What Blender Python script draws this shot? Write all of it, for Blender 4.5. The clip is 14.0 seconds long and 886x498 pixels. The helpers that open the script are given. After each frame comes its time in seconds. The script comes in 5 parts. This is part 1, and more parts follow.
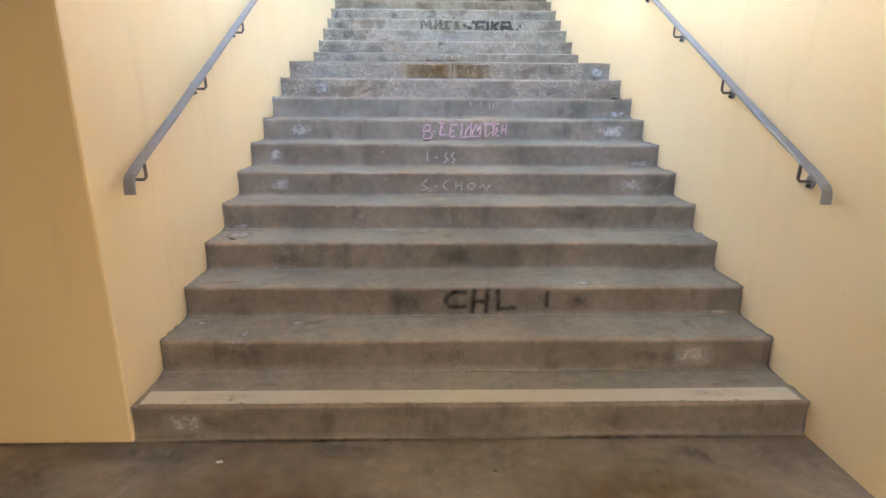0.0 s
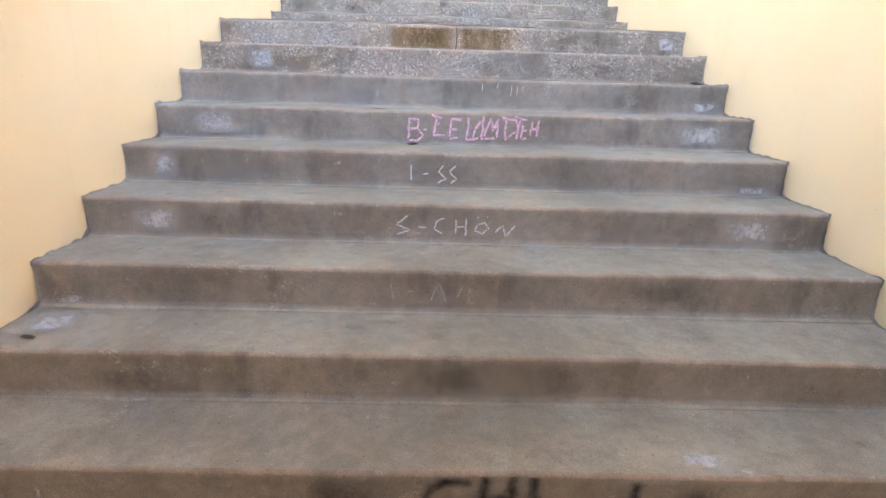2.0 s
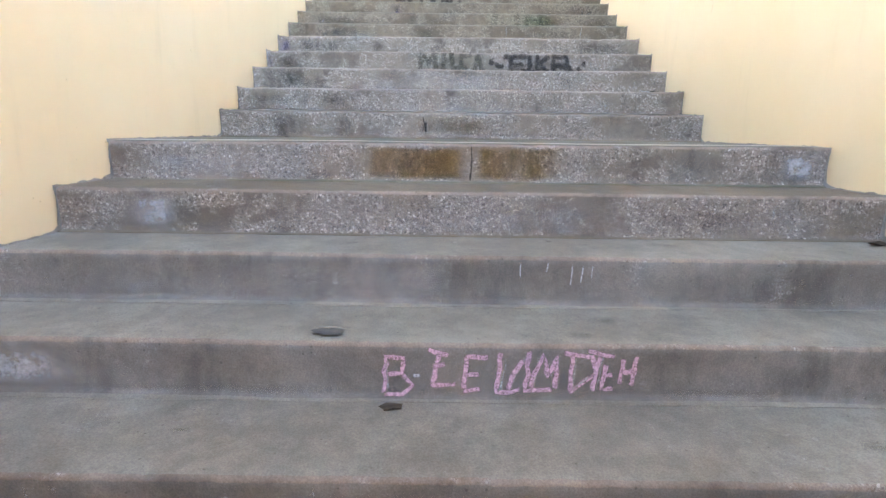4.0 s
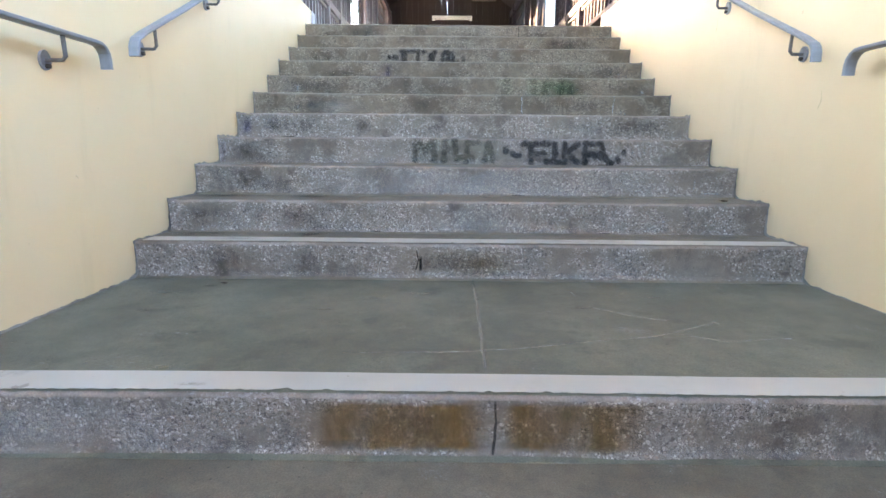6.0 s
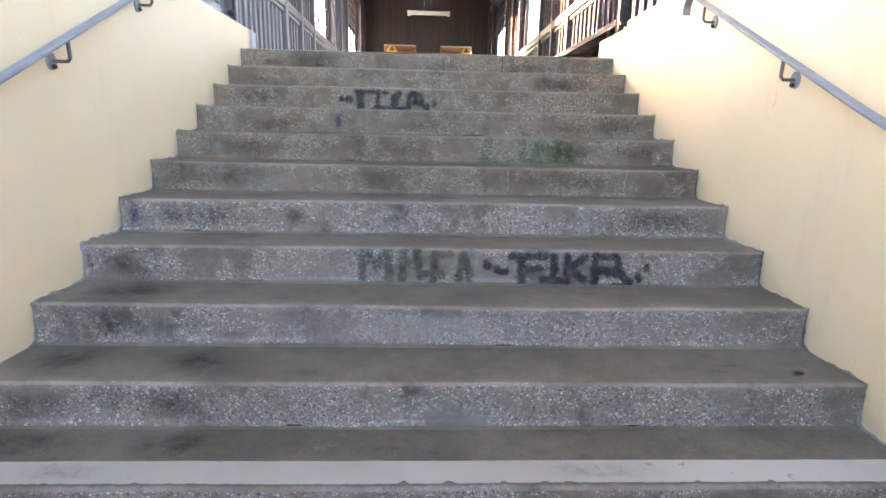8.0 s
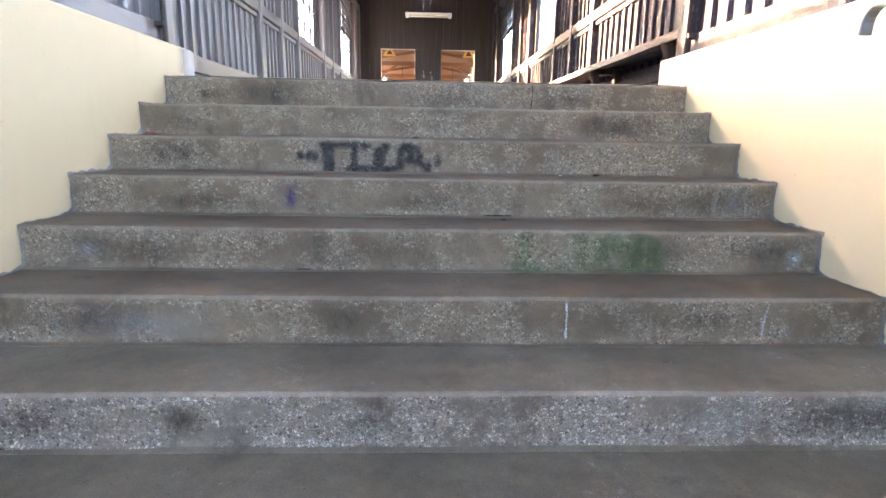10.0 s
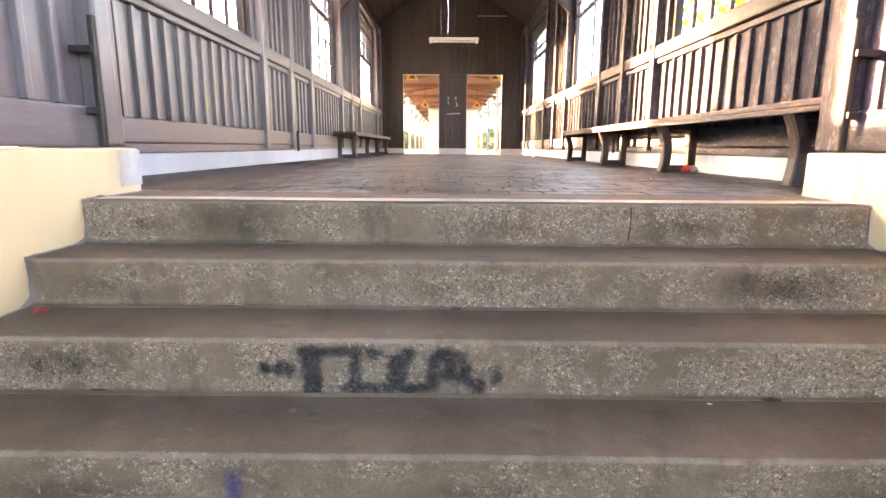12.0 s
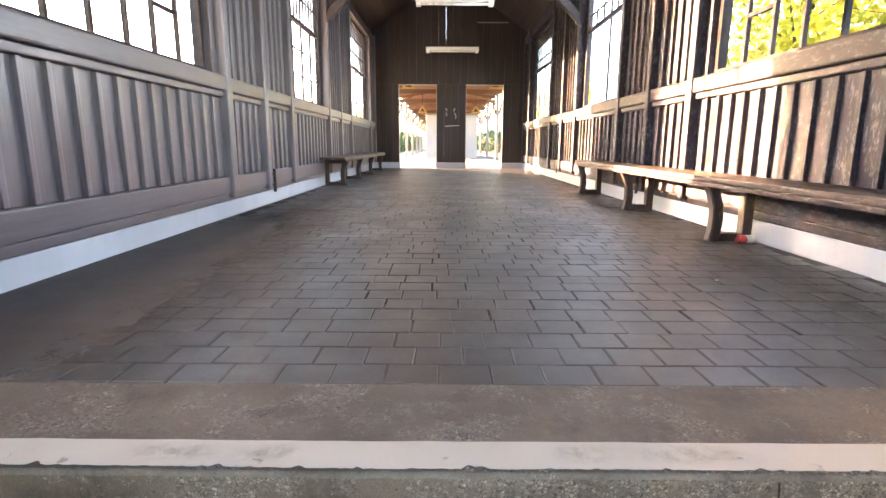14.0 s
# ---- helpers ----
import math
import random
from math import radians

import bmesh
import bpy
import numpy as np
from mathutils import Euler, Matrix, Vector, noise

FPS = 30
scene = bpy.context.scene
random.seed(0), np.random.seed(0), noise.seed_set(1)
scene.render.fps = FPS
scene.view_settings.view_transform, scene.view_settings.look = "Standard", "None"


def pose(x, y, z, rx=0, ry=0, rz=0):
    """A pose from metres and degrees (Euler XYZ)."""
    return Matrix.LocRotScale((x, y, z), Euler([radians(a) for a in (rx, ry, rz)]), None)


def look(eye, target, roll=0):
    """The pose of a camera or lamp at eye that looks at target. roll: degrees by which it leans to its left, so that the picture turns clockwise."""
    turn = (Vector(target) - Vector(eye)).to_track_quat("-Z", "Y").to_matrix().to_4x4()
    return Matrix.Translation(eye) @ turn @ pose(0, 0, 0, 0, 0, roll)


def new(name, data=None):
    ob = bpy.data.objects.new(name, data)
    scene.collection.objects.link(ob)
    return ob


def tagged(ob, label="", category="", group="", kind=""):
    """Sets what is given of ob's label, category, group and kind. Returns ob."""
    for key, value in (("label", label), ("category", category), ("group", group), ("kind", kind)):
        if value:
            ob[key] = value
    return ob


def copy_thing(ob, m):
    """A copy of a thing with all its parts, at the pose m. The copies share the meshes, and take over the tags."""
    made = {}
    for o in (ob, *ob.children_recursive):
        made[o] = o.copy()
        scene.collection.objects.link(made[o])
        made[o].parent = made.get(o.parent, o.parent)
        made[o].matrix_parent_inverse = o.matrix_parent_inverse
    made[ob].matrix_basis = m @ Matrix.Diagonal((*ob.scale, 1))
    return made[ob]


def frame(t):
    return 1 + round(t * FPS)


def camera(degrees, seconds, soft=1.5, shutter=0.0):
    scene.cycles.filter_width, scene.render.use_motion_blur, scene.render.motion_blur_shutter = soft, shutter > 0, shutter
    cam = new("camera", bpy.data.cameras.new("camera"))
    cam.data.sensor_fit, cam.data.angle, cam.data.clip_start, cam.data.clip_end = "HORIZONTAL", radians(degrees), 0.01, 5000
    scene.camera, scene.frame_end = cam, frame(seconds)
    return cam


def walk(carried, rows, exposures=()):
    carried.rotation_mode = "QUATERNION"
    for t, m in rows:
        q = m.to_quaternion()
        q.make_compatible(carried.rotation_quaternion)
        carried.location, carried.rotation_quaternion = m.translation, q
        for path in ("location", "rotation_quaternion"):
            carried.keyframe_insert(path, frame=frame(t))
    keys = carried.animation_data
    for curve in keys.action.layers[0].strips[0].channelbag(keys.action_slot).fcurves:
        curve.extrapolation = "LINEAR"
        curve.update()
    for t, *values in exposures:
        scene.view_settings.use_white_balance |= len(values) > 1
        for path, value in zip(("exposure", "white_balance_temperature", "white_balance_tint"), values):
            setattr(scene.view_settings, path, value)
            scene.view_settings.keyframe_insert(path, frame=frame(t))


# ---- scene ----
cam = camera(80.0, 14.0)
PATH = [
    (0, (-0.207, 0.403, 1.456), (-0.153, 2.323, 0.901), 0.4),
    (0.5, (-0.154, 0.705, 1.425), (-0.105, 2.613, 0.83), 0.9),
    (1, (-0.127, 1.074, 1.425), (-0.079, 2.97, 0.79), 1.4),
    (1.5, (-0.132, 1.496, 1.437), (-0.083, 3.39, 0.798), 1.5),
    (2, (-0.118, 1.934, 1.445), (-0.074, 3.835, 0.825), 1.7),
    (2.5, (-0.118, 2.382, 1.463), (-0.088, 4.297, 0.888), 1.7),
    (3, (-0.101, 2.777, 1.552), (-0.089, 4.708, 1.032), 2.0),
    (3.5, (-0.113, 3.082, 1.672), (-0.125, 5.024, 1.191), 1.5),
    (4, (-0.095, 3.363, 1.815), (-0.099, 5.314, 1.375), 0.7),
    (4.2, (-0.092, 3.474, 1.852), (-0.099, 5.434, 1.451), 0.5),
    (6.3, (-0.111, 4.561, 2.428), (-0.118, 6.526, 2.057), 0.5),
    (6.5, (-0.076, 4.654, 2.49), (-0.063, 6.618, 2.109), 0.6),
    (7, (-0.064, 4.903, 2.625), (-0.032, 6.866, 2.241), 0.8),
    (7.5, (-0.031, 5.163, 2.745), (0.031, 7.121, 2.34), 1.1),
    (8, (-0.032, 5.415, 2.882), (0.044, 7.369, 2.462), 1.2),
    (8.2, (-0.044, 5.516, 2.911), (0.028, 7.469, 2.485), 1.1),
    (10.3, (-0.029, 6.933, 3.296), (0.046, 8.887, 2.876), 0.9),
    (10.5, (-0.036, 7.069, 3.348), (0.042, 9.026, 2.941), 0.9),
    (11, (-0.051, 7.363, 3.461), (0.007, 9.323, 3.068), 0.8),
    (11.5, (-0.078, 7.637, 3.58), (-0.028, 9.599, 3.193), 0.8),
    (12, (-0.11, 7.875, 3.727), (-0.121, 9.838, 3.347), 0.4),
    (12.5, (-0.125, 8.118, 3.849), (-0.155, 10.083, 3.475), 0.2),
    (13, (-0.121, 8.346, 3.974), (-0.154, 10.311, 3.6), 0.2),
    (13.5, (-0.132, 8.599, 4.094), (-0.163, 10.564, 3.718), 0.2),
    (14, (-0.122, 8.865, 4.202), (-0.126, 10.827, 3.812), 0.3),
]
walk(cam, [(t, look(eye, target, roll)) for t, eye, target, roll in PATH],
     [(0.0, 5.82, 6250, 12), (0.5, 6.04, 6300, 13), (2.0, 6.05, 6300, 18), (3.0, 5.85, 6350, 19), (4.2, 5.45, 6200, 17), (6.5, 5.0, 5850, 14), (8.0, 4.9, 5950, 19), (10.5, 4.88, 5900, 19), (11.0, 5.0, 6050, 20), (11.5, 5.07, 6650, 23), (12.5, 5.0, 6900, 25), (13.2, 4.88, 6800, 23), (14.0, 4.6, 6300, 17)])

# ---- light of the whole place ----
SUN_FROM = Vector((-4.25, 3.4, 1.08)).normalized()
world = bpy.data.worlds.new("sky")
scene.world = world
world.use_nodes = True
wt = world.node_tree
sky = wt.nodes.new("ShaderNodeTexSky")
sky.sky_type, sky.sun_disc = "NISHITA", False
sky.sun_elevation = math.asin(SUN_FROM.z)
sky.sun_rotation = math.atan2(SUN_FROM.x, SUN_FROM.y)
sky.air_density, sky.dust_density = 1.0, 2.0
wt.nodes["Background"].inputs["Strength"].default_value = 0.15
wt.links.new(sky.outputs[0], wt.nodes["Background"].inputs[0])
sun = new("sun", bpy.data.lights.new("sun", "SUN"))
sun.data.energy, sun.data.angle, sun.data.color = 4.5, radians(0.6), (1.0, 0.60, 0.32)
sun.matrix_world = look(SUN_FROM * 40, (0, 0, 0))
# area lamps added in the hall's window openings to boost skylight: x, middle, height, width
for x, y, z, w, h, watts in ((-2.30, 12.45, 5.83, 2.2, 2.0, 0.4), (-2.30, 16.99, 5.83, 1.9, 2.0, 0.5), (-2.30, 21.8, 5.83, 2.4, 2.0, 1.2),
                             (2.31, 12.45, 6.42, 2.2, 0.85, 5.0), (2.31, 16.99, 5.83, 1.9, 2.0, 5.0)):
    a = new("window_skylight", bpy.data.lights.new("window_skylight", "AREA"))
    a.data.shape, a.data.size, a.data.size_y, a.data.energy, a.data.color = "RECTANGLE", w, h, watts, (0.80, 0.90, 1.0)
    a.matrix_world = pose(x, y, z, 90, 0, -90 if x < 0 else 90)


# ---- materials ----
def nodes_of(name):
    m = bpy.data.materials.new(name)
    m.use_nodes = True
    nt = m.node_tree
    return m, nt, nt.nodes["Principled BSDF"]


def node(nt, kind, ins=None, **props):
    n = nt.nodes.new(kind)
    for k, v in props.items():
        if k == "blend":
            n.blend_type = v
        elif k == "op":
            n.operation = v
        elif k == "dtype":
            n.data_type = v
        elif k == "feature":
            n.feature = v
    for k, v in (ins or {}).items():
        if isinstance(v, bpy.types.NodeSocket):
            nt.links.new(v, n.inputs[k])
        else:
            n.inputs[k].default_value = v
    return n


def rgb(c):
    return (c[0], c[1], c[2], 1.0)


def mix(nt, fac, a, b, how="MIX"):
    n = node(nt, "ShaderNodeMix", blend=how, dtype="RGBA")
    for i, v in ((0, fac), (6, a), (7, b)):
        if isinstance(v, bpy.types.NodeSocket):
            nt.links.new(v, n.inputs[i])
        else:
            n.inputs[i].default_value = v if i == 0 else rgb(v)
    return n.outputs[2]


def ramp(nt, fac, lo, hi):
    n = node(nt, "ShaderNodeMapRange", {0: fac, 1: lo, 2: hi, 3: 0.0, 4: 1.0})
    n.interpolation_type = "SMOOTHSTEP"
    return n.outputs[0]


def grain(nt, pos, scale, detail=4.0, stretch=None, rough=0.6):
    v = pos
    if stretch:
        v = node(nt, "ShaderNodeVectorMath", {0: pos, 1: stretch}, op="MULTIPLY").outputs[0]
    return node(nt, "ShaderNodeTexNoise", {"Vector": v, "Scale": scale, "Detail": detail, "Roughness": rough}).outputs[0]


def bump(nt, bsdf, height, strength, distance):
    n = node(nt, "ShaderNodeBump", {"Height": height, "Strength": strength, "Distance": distance})
    nt.links.new(n.outputs[0], bsdf.inputs["Normal"])


def concrete(name, dark, light, bare, stain=0.5, stone=(0.50, 0.47, 0.45), bloom=(0.52, 0.50, 0.485)):
    """Cast concrete: clouded skin, damp runs, sand and pits. bare: how much has lost its skin and shows the chippings."""
    m, nt, b = nodes_of(name)

    def times(a, k):
        return node(nt, "ShaderNodeMath", {0: a, 1: k}, op="MULTIPLY").outputs[0]
    pos = node(nt, "ShaderNodeNewGeometry").outputs["Position"]
    big = grain(nt, pos, 2.3, 7, None, 0.66)
    run = grain(nt, pos, 5.5, 6, (1, 1, 0.35), 0.68)
    blot = grain(nt, pos, 19.0, 6, None, 0.7)
    sand = grain(nt, pos, 230.0, 2, None, 0.6)
    col = mix(nt, ramp(nt, big, 0.36, 0.64), dark, light)
    col = mix(nt, times(ramp(nt, run, 0.53, 0.68), stain), col, tuple(0.5 * c for c in dark))
    col = mix(nt, 0.55, col, mix(nt, ramp(nt, blot, 0.32, 0.68), (0.72, 0.71, 0.70), (1.2, 1.2, 1.2)), "MULTIPLY")
    col = mix(nt, 0.5, col, mix(nt, ramp(nt, sand, 0.3, 0.7), (0.7, 0.7, 0.7), (1.28, 1.27, 1.25)), "MULTIPLY")
    vor = node(nt, "ShaderNodeTexVoronoi", {"Vector": pos, "Scale": 104.0, "Randomness": 1.0})
    edge = node(nt, "ShaderNodeTexVoronoi", {"Vector": pos, "Scale": 104.0, "Randomness": 1.0}, feature="DISTANCE_TO_EDGE")
    grit = node(nt, "ShaderNodeTexVoronoi", {"Vector": pos, "Scale": 310.0, "Randomness": 1.0})
    sep = node(nt, "ShaderNodeSeparateColor", {0: vor.outputs["Color"]})
    sep2 = node(nt, "ShaderNodeSeparateColor", {0: grit.outputs["Color"]})
    pick = node(nt, "ShaderNodeMath", {0: sep.outputs[0], 1: 1.5}, op="POWER").outputs[0]
    bed = mix(nt, sep2.outputs[0], tuple(0.65 * c for c in dark), tuple(0.6 * a + 0.4 * c for a, c in zip(light, stone)))
    chips = mix(nt, pick, tuple(0.8 * c for c in light), tuple(min(0.85, 1.3 * c) for c in stone))
    chips = mix(nt, ramp(nt, sep.outputs[1], 0.80, 0.92), chips, (0.27, 0.19, 0.14))
    chips = mix(nt, ramp(nt, sep.outputs[2], 0.84, 0.92), chips, tuple(0.5 * c for c in dark))
    whole = node(nt, "ShaderNodeMath", {0: ramp(nt, edge.outputs["Distance"], 0.05, 0.16), 1: ramp(nt, sep2.outputs[1], 0.15, 0.55)}, op="MULTIPLY").outputs[0]
    chips = mix(nt, whole, bed, chips)
    patch = ramp(nt, grain(nt, pos, 3.6, 10, (1, 1, 1.2), 0.76), 0.60 - 0.3 * bare, 0.72 - 0.3 * bare)
    patch = times(patch, min(0.92, 0.25 + bare))
    col = mix(nt, patch, col, chips)
    grime = ramp(nt, grain(nt, pos, 2.1, 8, (1, 1, 0.6), 0.74), 0.56, 0.66)
    col = mix(nt, times(grime, 0.75 * stain), col, mix(nt, 0.62, col, tuple(0.38 * c for c in dark)))
    lime = ramp(nt, grain(nt, pos, 11.0, 8, None, 0.74), 0.645, 0.72)
    col = mix(nt, times(lime, 0.42), col, bloom)
    pit = node(nt, "ShaderNodeTexVoronoi", {"Vector": pos, "Scale": 46.0, "Randomness": 1.0})
    psep = node(nt, "ShaderNodeSeparateColor", {0: pit.outputs["Color"]})
    hole = node(nt, "ShaderNodeMath", {0: ramp(nt, pit.outputs["Distance"], 0.20, 0.09), 1: ramp(nt, psep.outputs[0], 0.84, 0.86)}, op="MULTIPLY").outputs[0]
    col = mix(nt, times(hole, 0.55), col, tuple(0.35 * c for c in dark))
    nt.links.new(col, b.inputs["Base Color"])
    rr = node(nt, "ShaderNodeMapRange", {0: blot, 1: 0.3, 2: 0.7, 3: 0.66, 4: 0.9})
    nt.links.new(rr.outputs[0], b.inputs["Roughness"])
    h = node(nt, "ShaderNodeMath", {0: patch, 1: whole, 2: sand}, op="MULTIPLY_ADD").outputs[0]
    h = node(nt, "ShaderNodeMath", {0: h, 1: hole}, op="SUBTRACT").outputs[0]
    bump(nt, b, h, 0.4, 0.003)
    return m


def paint(name, a, b_, dirt, rough=0.6, peel=None, bump_d=0.003):
    """Painted plaster or wood with streaks, blotches and specks of dirt."""
    m, nt, b = nodes_of(name)
    pos = node(nt, "ShaderNodeNewGeometry").outputs["Position"]
    big = grain(nt, pos, 0.9, 4)
    streak = grain(nt, pos, 5.0, 5, (1.4, 1.4, 0.25))
    speck = grain(nt, pos, 38.0, 2)
    col = mix(nt, ramp(nt, big, 0.3, 0.7), a, b_)
    col = mix(nt, node(nt, "ShaderNodeMath", {0: ramp(nt, streak, 0.55, 0.8), 1: 0.35}, op="MULTIPLY").outputs[0], col, tuple(0.8 * c for c in a))
    col = mix(nt, node(nt, "ShaderNodeMath", {0: ramp(nt, speck, 0.74, 0.80), 1: 0.6}, op="MULTIPLY").outputs[0], col, dirt)
    if peel:
        gone = ramp(nt, grain(nt, pos, 14.0, 6), 0.66, 0.70)
        col = mix(nt, gone, col, peel)
    nt.links.new(col, b.inputs["Base Color"])
    b.inputs["Roughness"].default_value = rough
    bump(nt, b, node(nt, "ShaderNodeMath", {0: grain(nt, pos, 60.0, 4), 1: big}, op="ADD").outputs[0], 0.25, bump_d)
    return m


def timber(name, dark, light, bleached, along, rough=0.5, worn=0.5, coat=0.0):
    """Old varnished boards; along: which axis the grain runs."""
    m, nt, b = nodes_of(name)
    pos = node(nt, "ShaderNodeNewGeometry").outputs["Position"]
    st = [14.0, 14.0, 14.0]
    st["xyz".index(along)] = 0.7
    fib = grain(nt, pos, 3.0, 6, tuple(st), 0.7)
    info = node(nt, "ShaderNodeObjectInfo")
    col = mix(nt, ramp(nt, fib, 0.3, 0.7), dark, light)
    col = mix(nt, 0.35, col, mix(nt, info.outputs["Random"], (0.6, 0.6, 0.6), (1.4, 1.35, 1.3)), "MULTIPLY")
    st2 = [5.0, 5.0, 5.0]
    st2["xyz".index(along)] = 1.6
    wear = ramp(nt, grain(nt, pos, 7.0, 8, tuple(st2), 0.85), 0.535, 0.575)
    wear = node(nt, "ShaderNodeMath", {0: wear, 1: worn}, op="MULTIPLY").outputs[0]
    col = mix(nt, wear, col, bleached)
    nt.links.new(col, b.inputs["Base Color"])
    rr = node(nt, "ShaderNodeMapRange", {0: fib, 1: 0.2, 2: 0.8, 3: rough - 0.12, 4: rough + 0.2})
    nt.links.new(rr.outputs[0], b.inputs["Roughness"])
    b.inputs["Specular IOR Level"].default_value = 0.5 if coat else 0.3
    b.inputs["Coat Weight"].default_value, b.inputs["Coat Roughness"].default_value = coat, 0.3
    bump(nt, b, fib, 0.45, 0.003)
    return m


def plain(name, colour, rough=0.5, metal=0.0, vary=0.25, scale=20.0):
    m, nt, b = nodes_of(name)
    pos = node(nt, "ShaderNodeNewGeometry").outputs["Position"]
    n1 = grain(nt, pos, scale, 5)
    col = mix(nt, ramp(nt, n1, 0.35, 0.7), tuple((1 - vary) * c for c in colour), tuple(min(1, (1 + 0.5 * vary) * c) for c in colour))
    nt.links.new(col, b.inputs["Base Color"])
    b.inputs["Roughness"].default_value, b.inputs["Metallic"].default_value = rough, metal
    bump(nt, b, grain(nt, pos, scale * 5, 3), 0.15, 0.002)
    return m


def soft_mark(name, colour, strength, breakup, scale, edge=(0.0, 0.7), rough=0.8, stretch=None, fuzz=0.0):
    """A mark that lies on a surface: it thins out towards its rim, and is broken by the grain below. u, v run from 0 to 1."""
    m, nt, b = nodes_of(name)
    uv = node(nt, "ShaderNodeUVMap").outputs[0]
    pos = node(nt, "ShaderNodeNewGeometry").outputs["Position"]
    sep = node(nt, "ShaderNodeSeparateXYZ", {0: uv})

    def inside(s):
        a = node(nt, "ShaderNodeMath", {0: s, 1: 0.5}, op="SUBTRACT").outputs[0]
        a = node(nt, "ShaderNodeMath", {0: a}, op="ABSOLUTE").outputs[0]
        a = node(nt, "ShaderNodeMath", {0: a, 1: -2.0, 2: 1.0}, op="MULTIPLY_ADD").outputs[0]
        return ramp(nt, a, edge[0], edge[1])
    f = node(nt, "ShaderNodeMath", {0: inside(sep.outputs[0]), 1: inside(sep.outputs[1])}, op="MULTIPLY").outputs[0]
    n1 = grain(nt, pos, scale, 8, stretch, 0.8)
    br = ramp(nt, n1, 0.5 - 0.3 * (1 - breakup) - 0.05 - 0.2 * fuzz, 0.5 + 0.12 + 0.2 * fuzz)
    keep = node(nt, "ShaderNodeMath", {0: br, 1: breakup, 2: 1.0 - breakup}, op="MULTIPLY_ADD").outputs[0]
    f = node(nt, "ShaderNodeMath", {0: f, 1: keep}, op="MULTIPLY").outputs[0]
    f = node(nt, "ShaderNodeMath", {0: f, 1: strength}, op="MULTIPLY").outputs[0]
    nt.links.new(f, b.inputs["Alpha"])
    b.inputs["Base Color"].default_value = rgb(colour)
    b.inputs["Roughness"].default_value = rough
    b.inputs["Specular IOR Level"].default_value = 0.2
    return m


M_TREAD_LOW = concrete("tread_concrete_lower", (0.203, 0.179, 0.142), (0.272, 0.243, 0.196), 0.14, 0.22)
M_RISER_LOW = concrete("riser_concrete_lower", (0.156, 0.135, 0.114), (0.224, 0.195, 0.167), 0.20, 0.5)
# upper tones darkened to offset the light there; top set tinted for warm light
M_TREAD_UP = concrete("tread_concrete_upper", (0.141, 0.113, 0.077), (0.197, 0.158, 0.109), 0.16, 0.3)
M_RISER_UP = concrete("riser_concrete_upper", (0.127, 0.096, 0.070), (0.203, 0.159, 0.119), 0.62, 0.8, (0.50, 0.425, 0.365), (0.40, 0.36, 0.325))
M_RISER_TOP_TINT = concrete("riser_concrete_top_light_tint", (0.107, 0.076, 0.048), (0.165, 0.120, 0.078), 0.56, 0.7, (0.38, 0.305, 0.23), (0.33, 0.275, 0.22))
M_TREAD_TOP_TINT = concrete("tread_concrete_top_light_tint", (0.103, 0.074, 0.047), (0.145, 0.107, 0.071), 0.12, 0.3, (0.34, 0.275, 0.21), (0.30, 0.25, 0.20))
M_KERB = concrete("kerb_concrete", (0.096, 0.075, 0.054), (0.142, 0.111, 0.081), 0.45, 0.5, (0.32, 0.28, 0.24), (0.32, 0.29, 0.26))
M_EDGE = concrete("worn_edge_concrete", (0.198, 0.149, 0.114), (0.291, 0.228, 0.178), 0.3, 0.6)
M_EDGE_TOP_TINT = concrete("worn_edge_concrete_top_light_tint", (0.145, 0.112, 0.080), (0.21, 0.165, 0.12), 0.3, 0.6, (0.38, 0.31, 0.24), (0.36, 0.30, 0.24))
M_MORTAR = concrete("edge_mortar", (0.20, 0.175, 0.155), (0.34, 0.31, 0.28), 0.3, 0.8)
M_FLOOR_LOW = concrete("underpass_floor_concrete", (0.155, 0.125, 0.092), (0.235, 0.195, 0.150), 0.05, 0.3)
M_LANDING = concrete("landing_concrete", (0.122, 0.112, 0.076), (0.174, 0.159, 0.109), 0.06, 0.4)
M_YELLOW = paint("yellow_wall_paint", (0.715, 0.550, 0.315), (0.75, 0.588, 0.355), (0.42, 0.31, 0.18), 0.45)
M_LIME = paint("white_limewash", (0.38, 0.395, 0.42), (0.47, 0.485, 0.51), (0.24, 0.23, 0.22), 0.75)
M_STRIPE = paint("worn_white_stripe_paint", (0.43, 0.375, 0.30), (0.54, 0.48, 0.395), (0.24, 0.20, 0.16), 0.65, peel=(0.30, 0.26, 0.215))
M_CEIL = paint("underpass_ceiling_paint", (0.6, 0.57, 0.5), (0.68, 0.65, 0.58), (0.4, 0.37, 0.33), 0.7)
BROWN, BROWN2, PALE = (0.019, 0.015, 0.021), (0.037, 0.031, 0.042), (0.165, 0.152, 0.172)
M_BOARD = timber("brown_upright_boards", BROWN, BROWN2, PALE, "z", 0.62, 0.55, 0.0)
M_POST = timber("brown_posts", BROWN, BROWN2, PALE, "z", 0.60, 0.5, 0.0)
# paler left-wall tone puts window glare haze into the colour; the smoothness is real
HAZED, HAZED2 = (0.074, 0.060, 0.068), (0.125, 0.104, 0.114)
M_BOARD_L = timber("hazed_smooth_boards", HAZED, HAZED2, PALE, "z", 0.42, 0.12, 0.9)
M_POST_L = timber("hazed_smooth_posts", HAZED, HAZED2, PALE, "z", 0.42, 0.12, 0.7)
M_RAILW_L = timber("hazed_smooth_rails", HAZED, HAZED2, PALE, "y", 0.42, 0.12, 0.7)
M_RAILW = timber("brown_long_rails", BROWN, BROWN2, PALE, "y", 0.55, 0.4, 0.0)
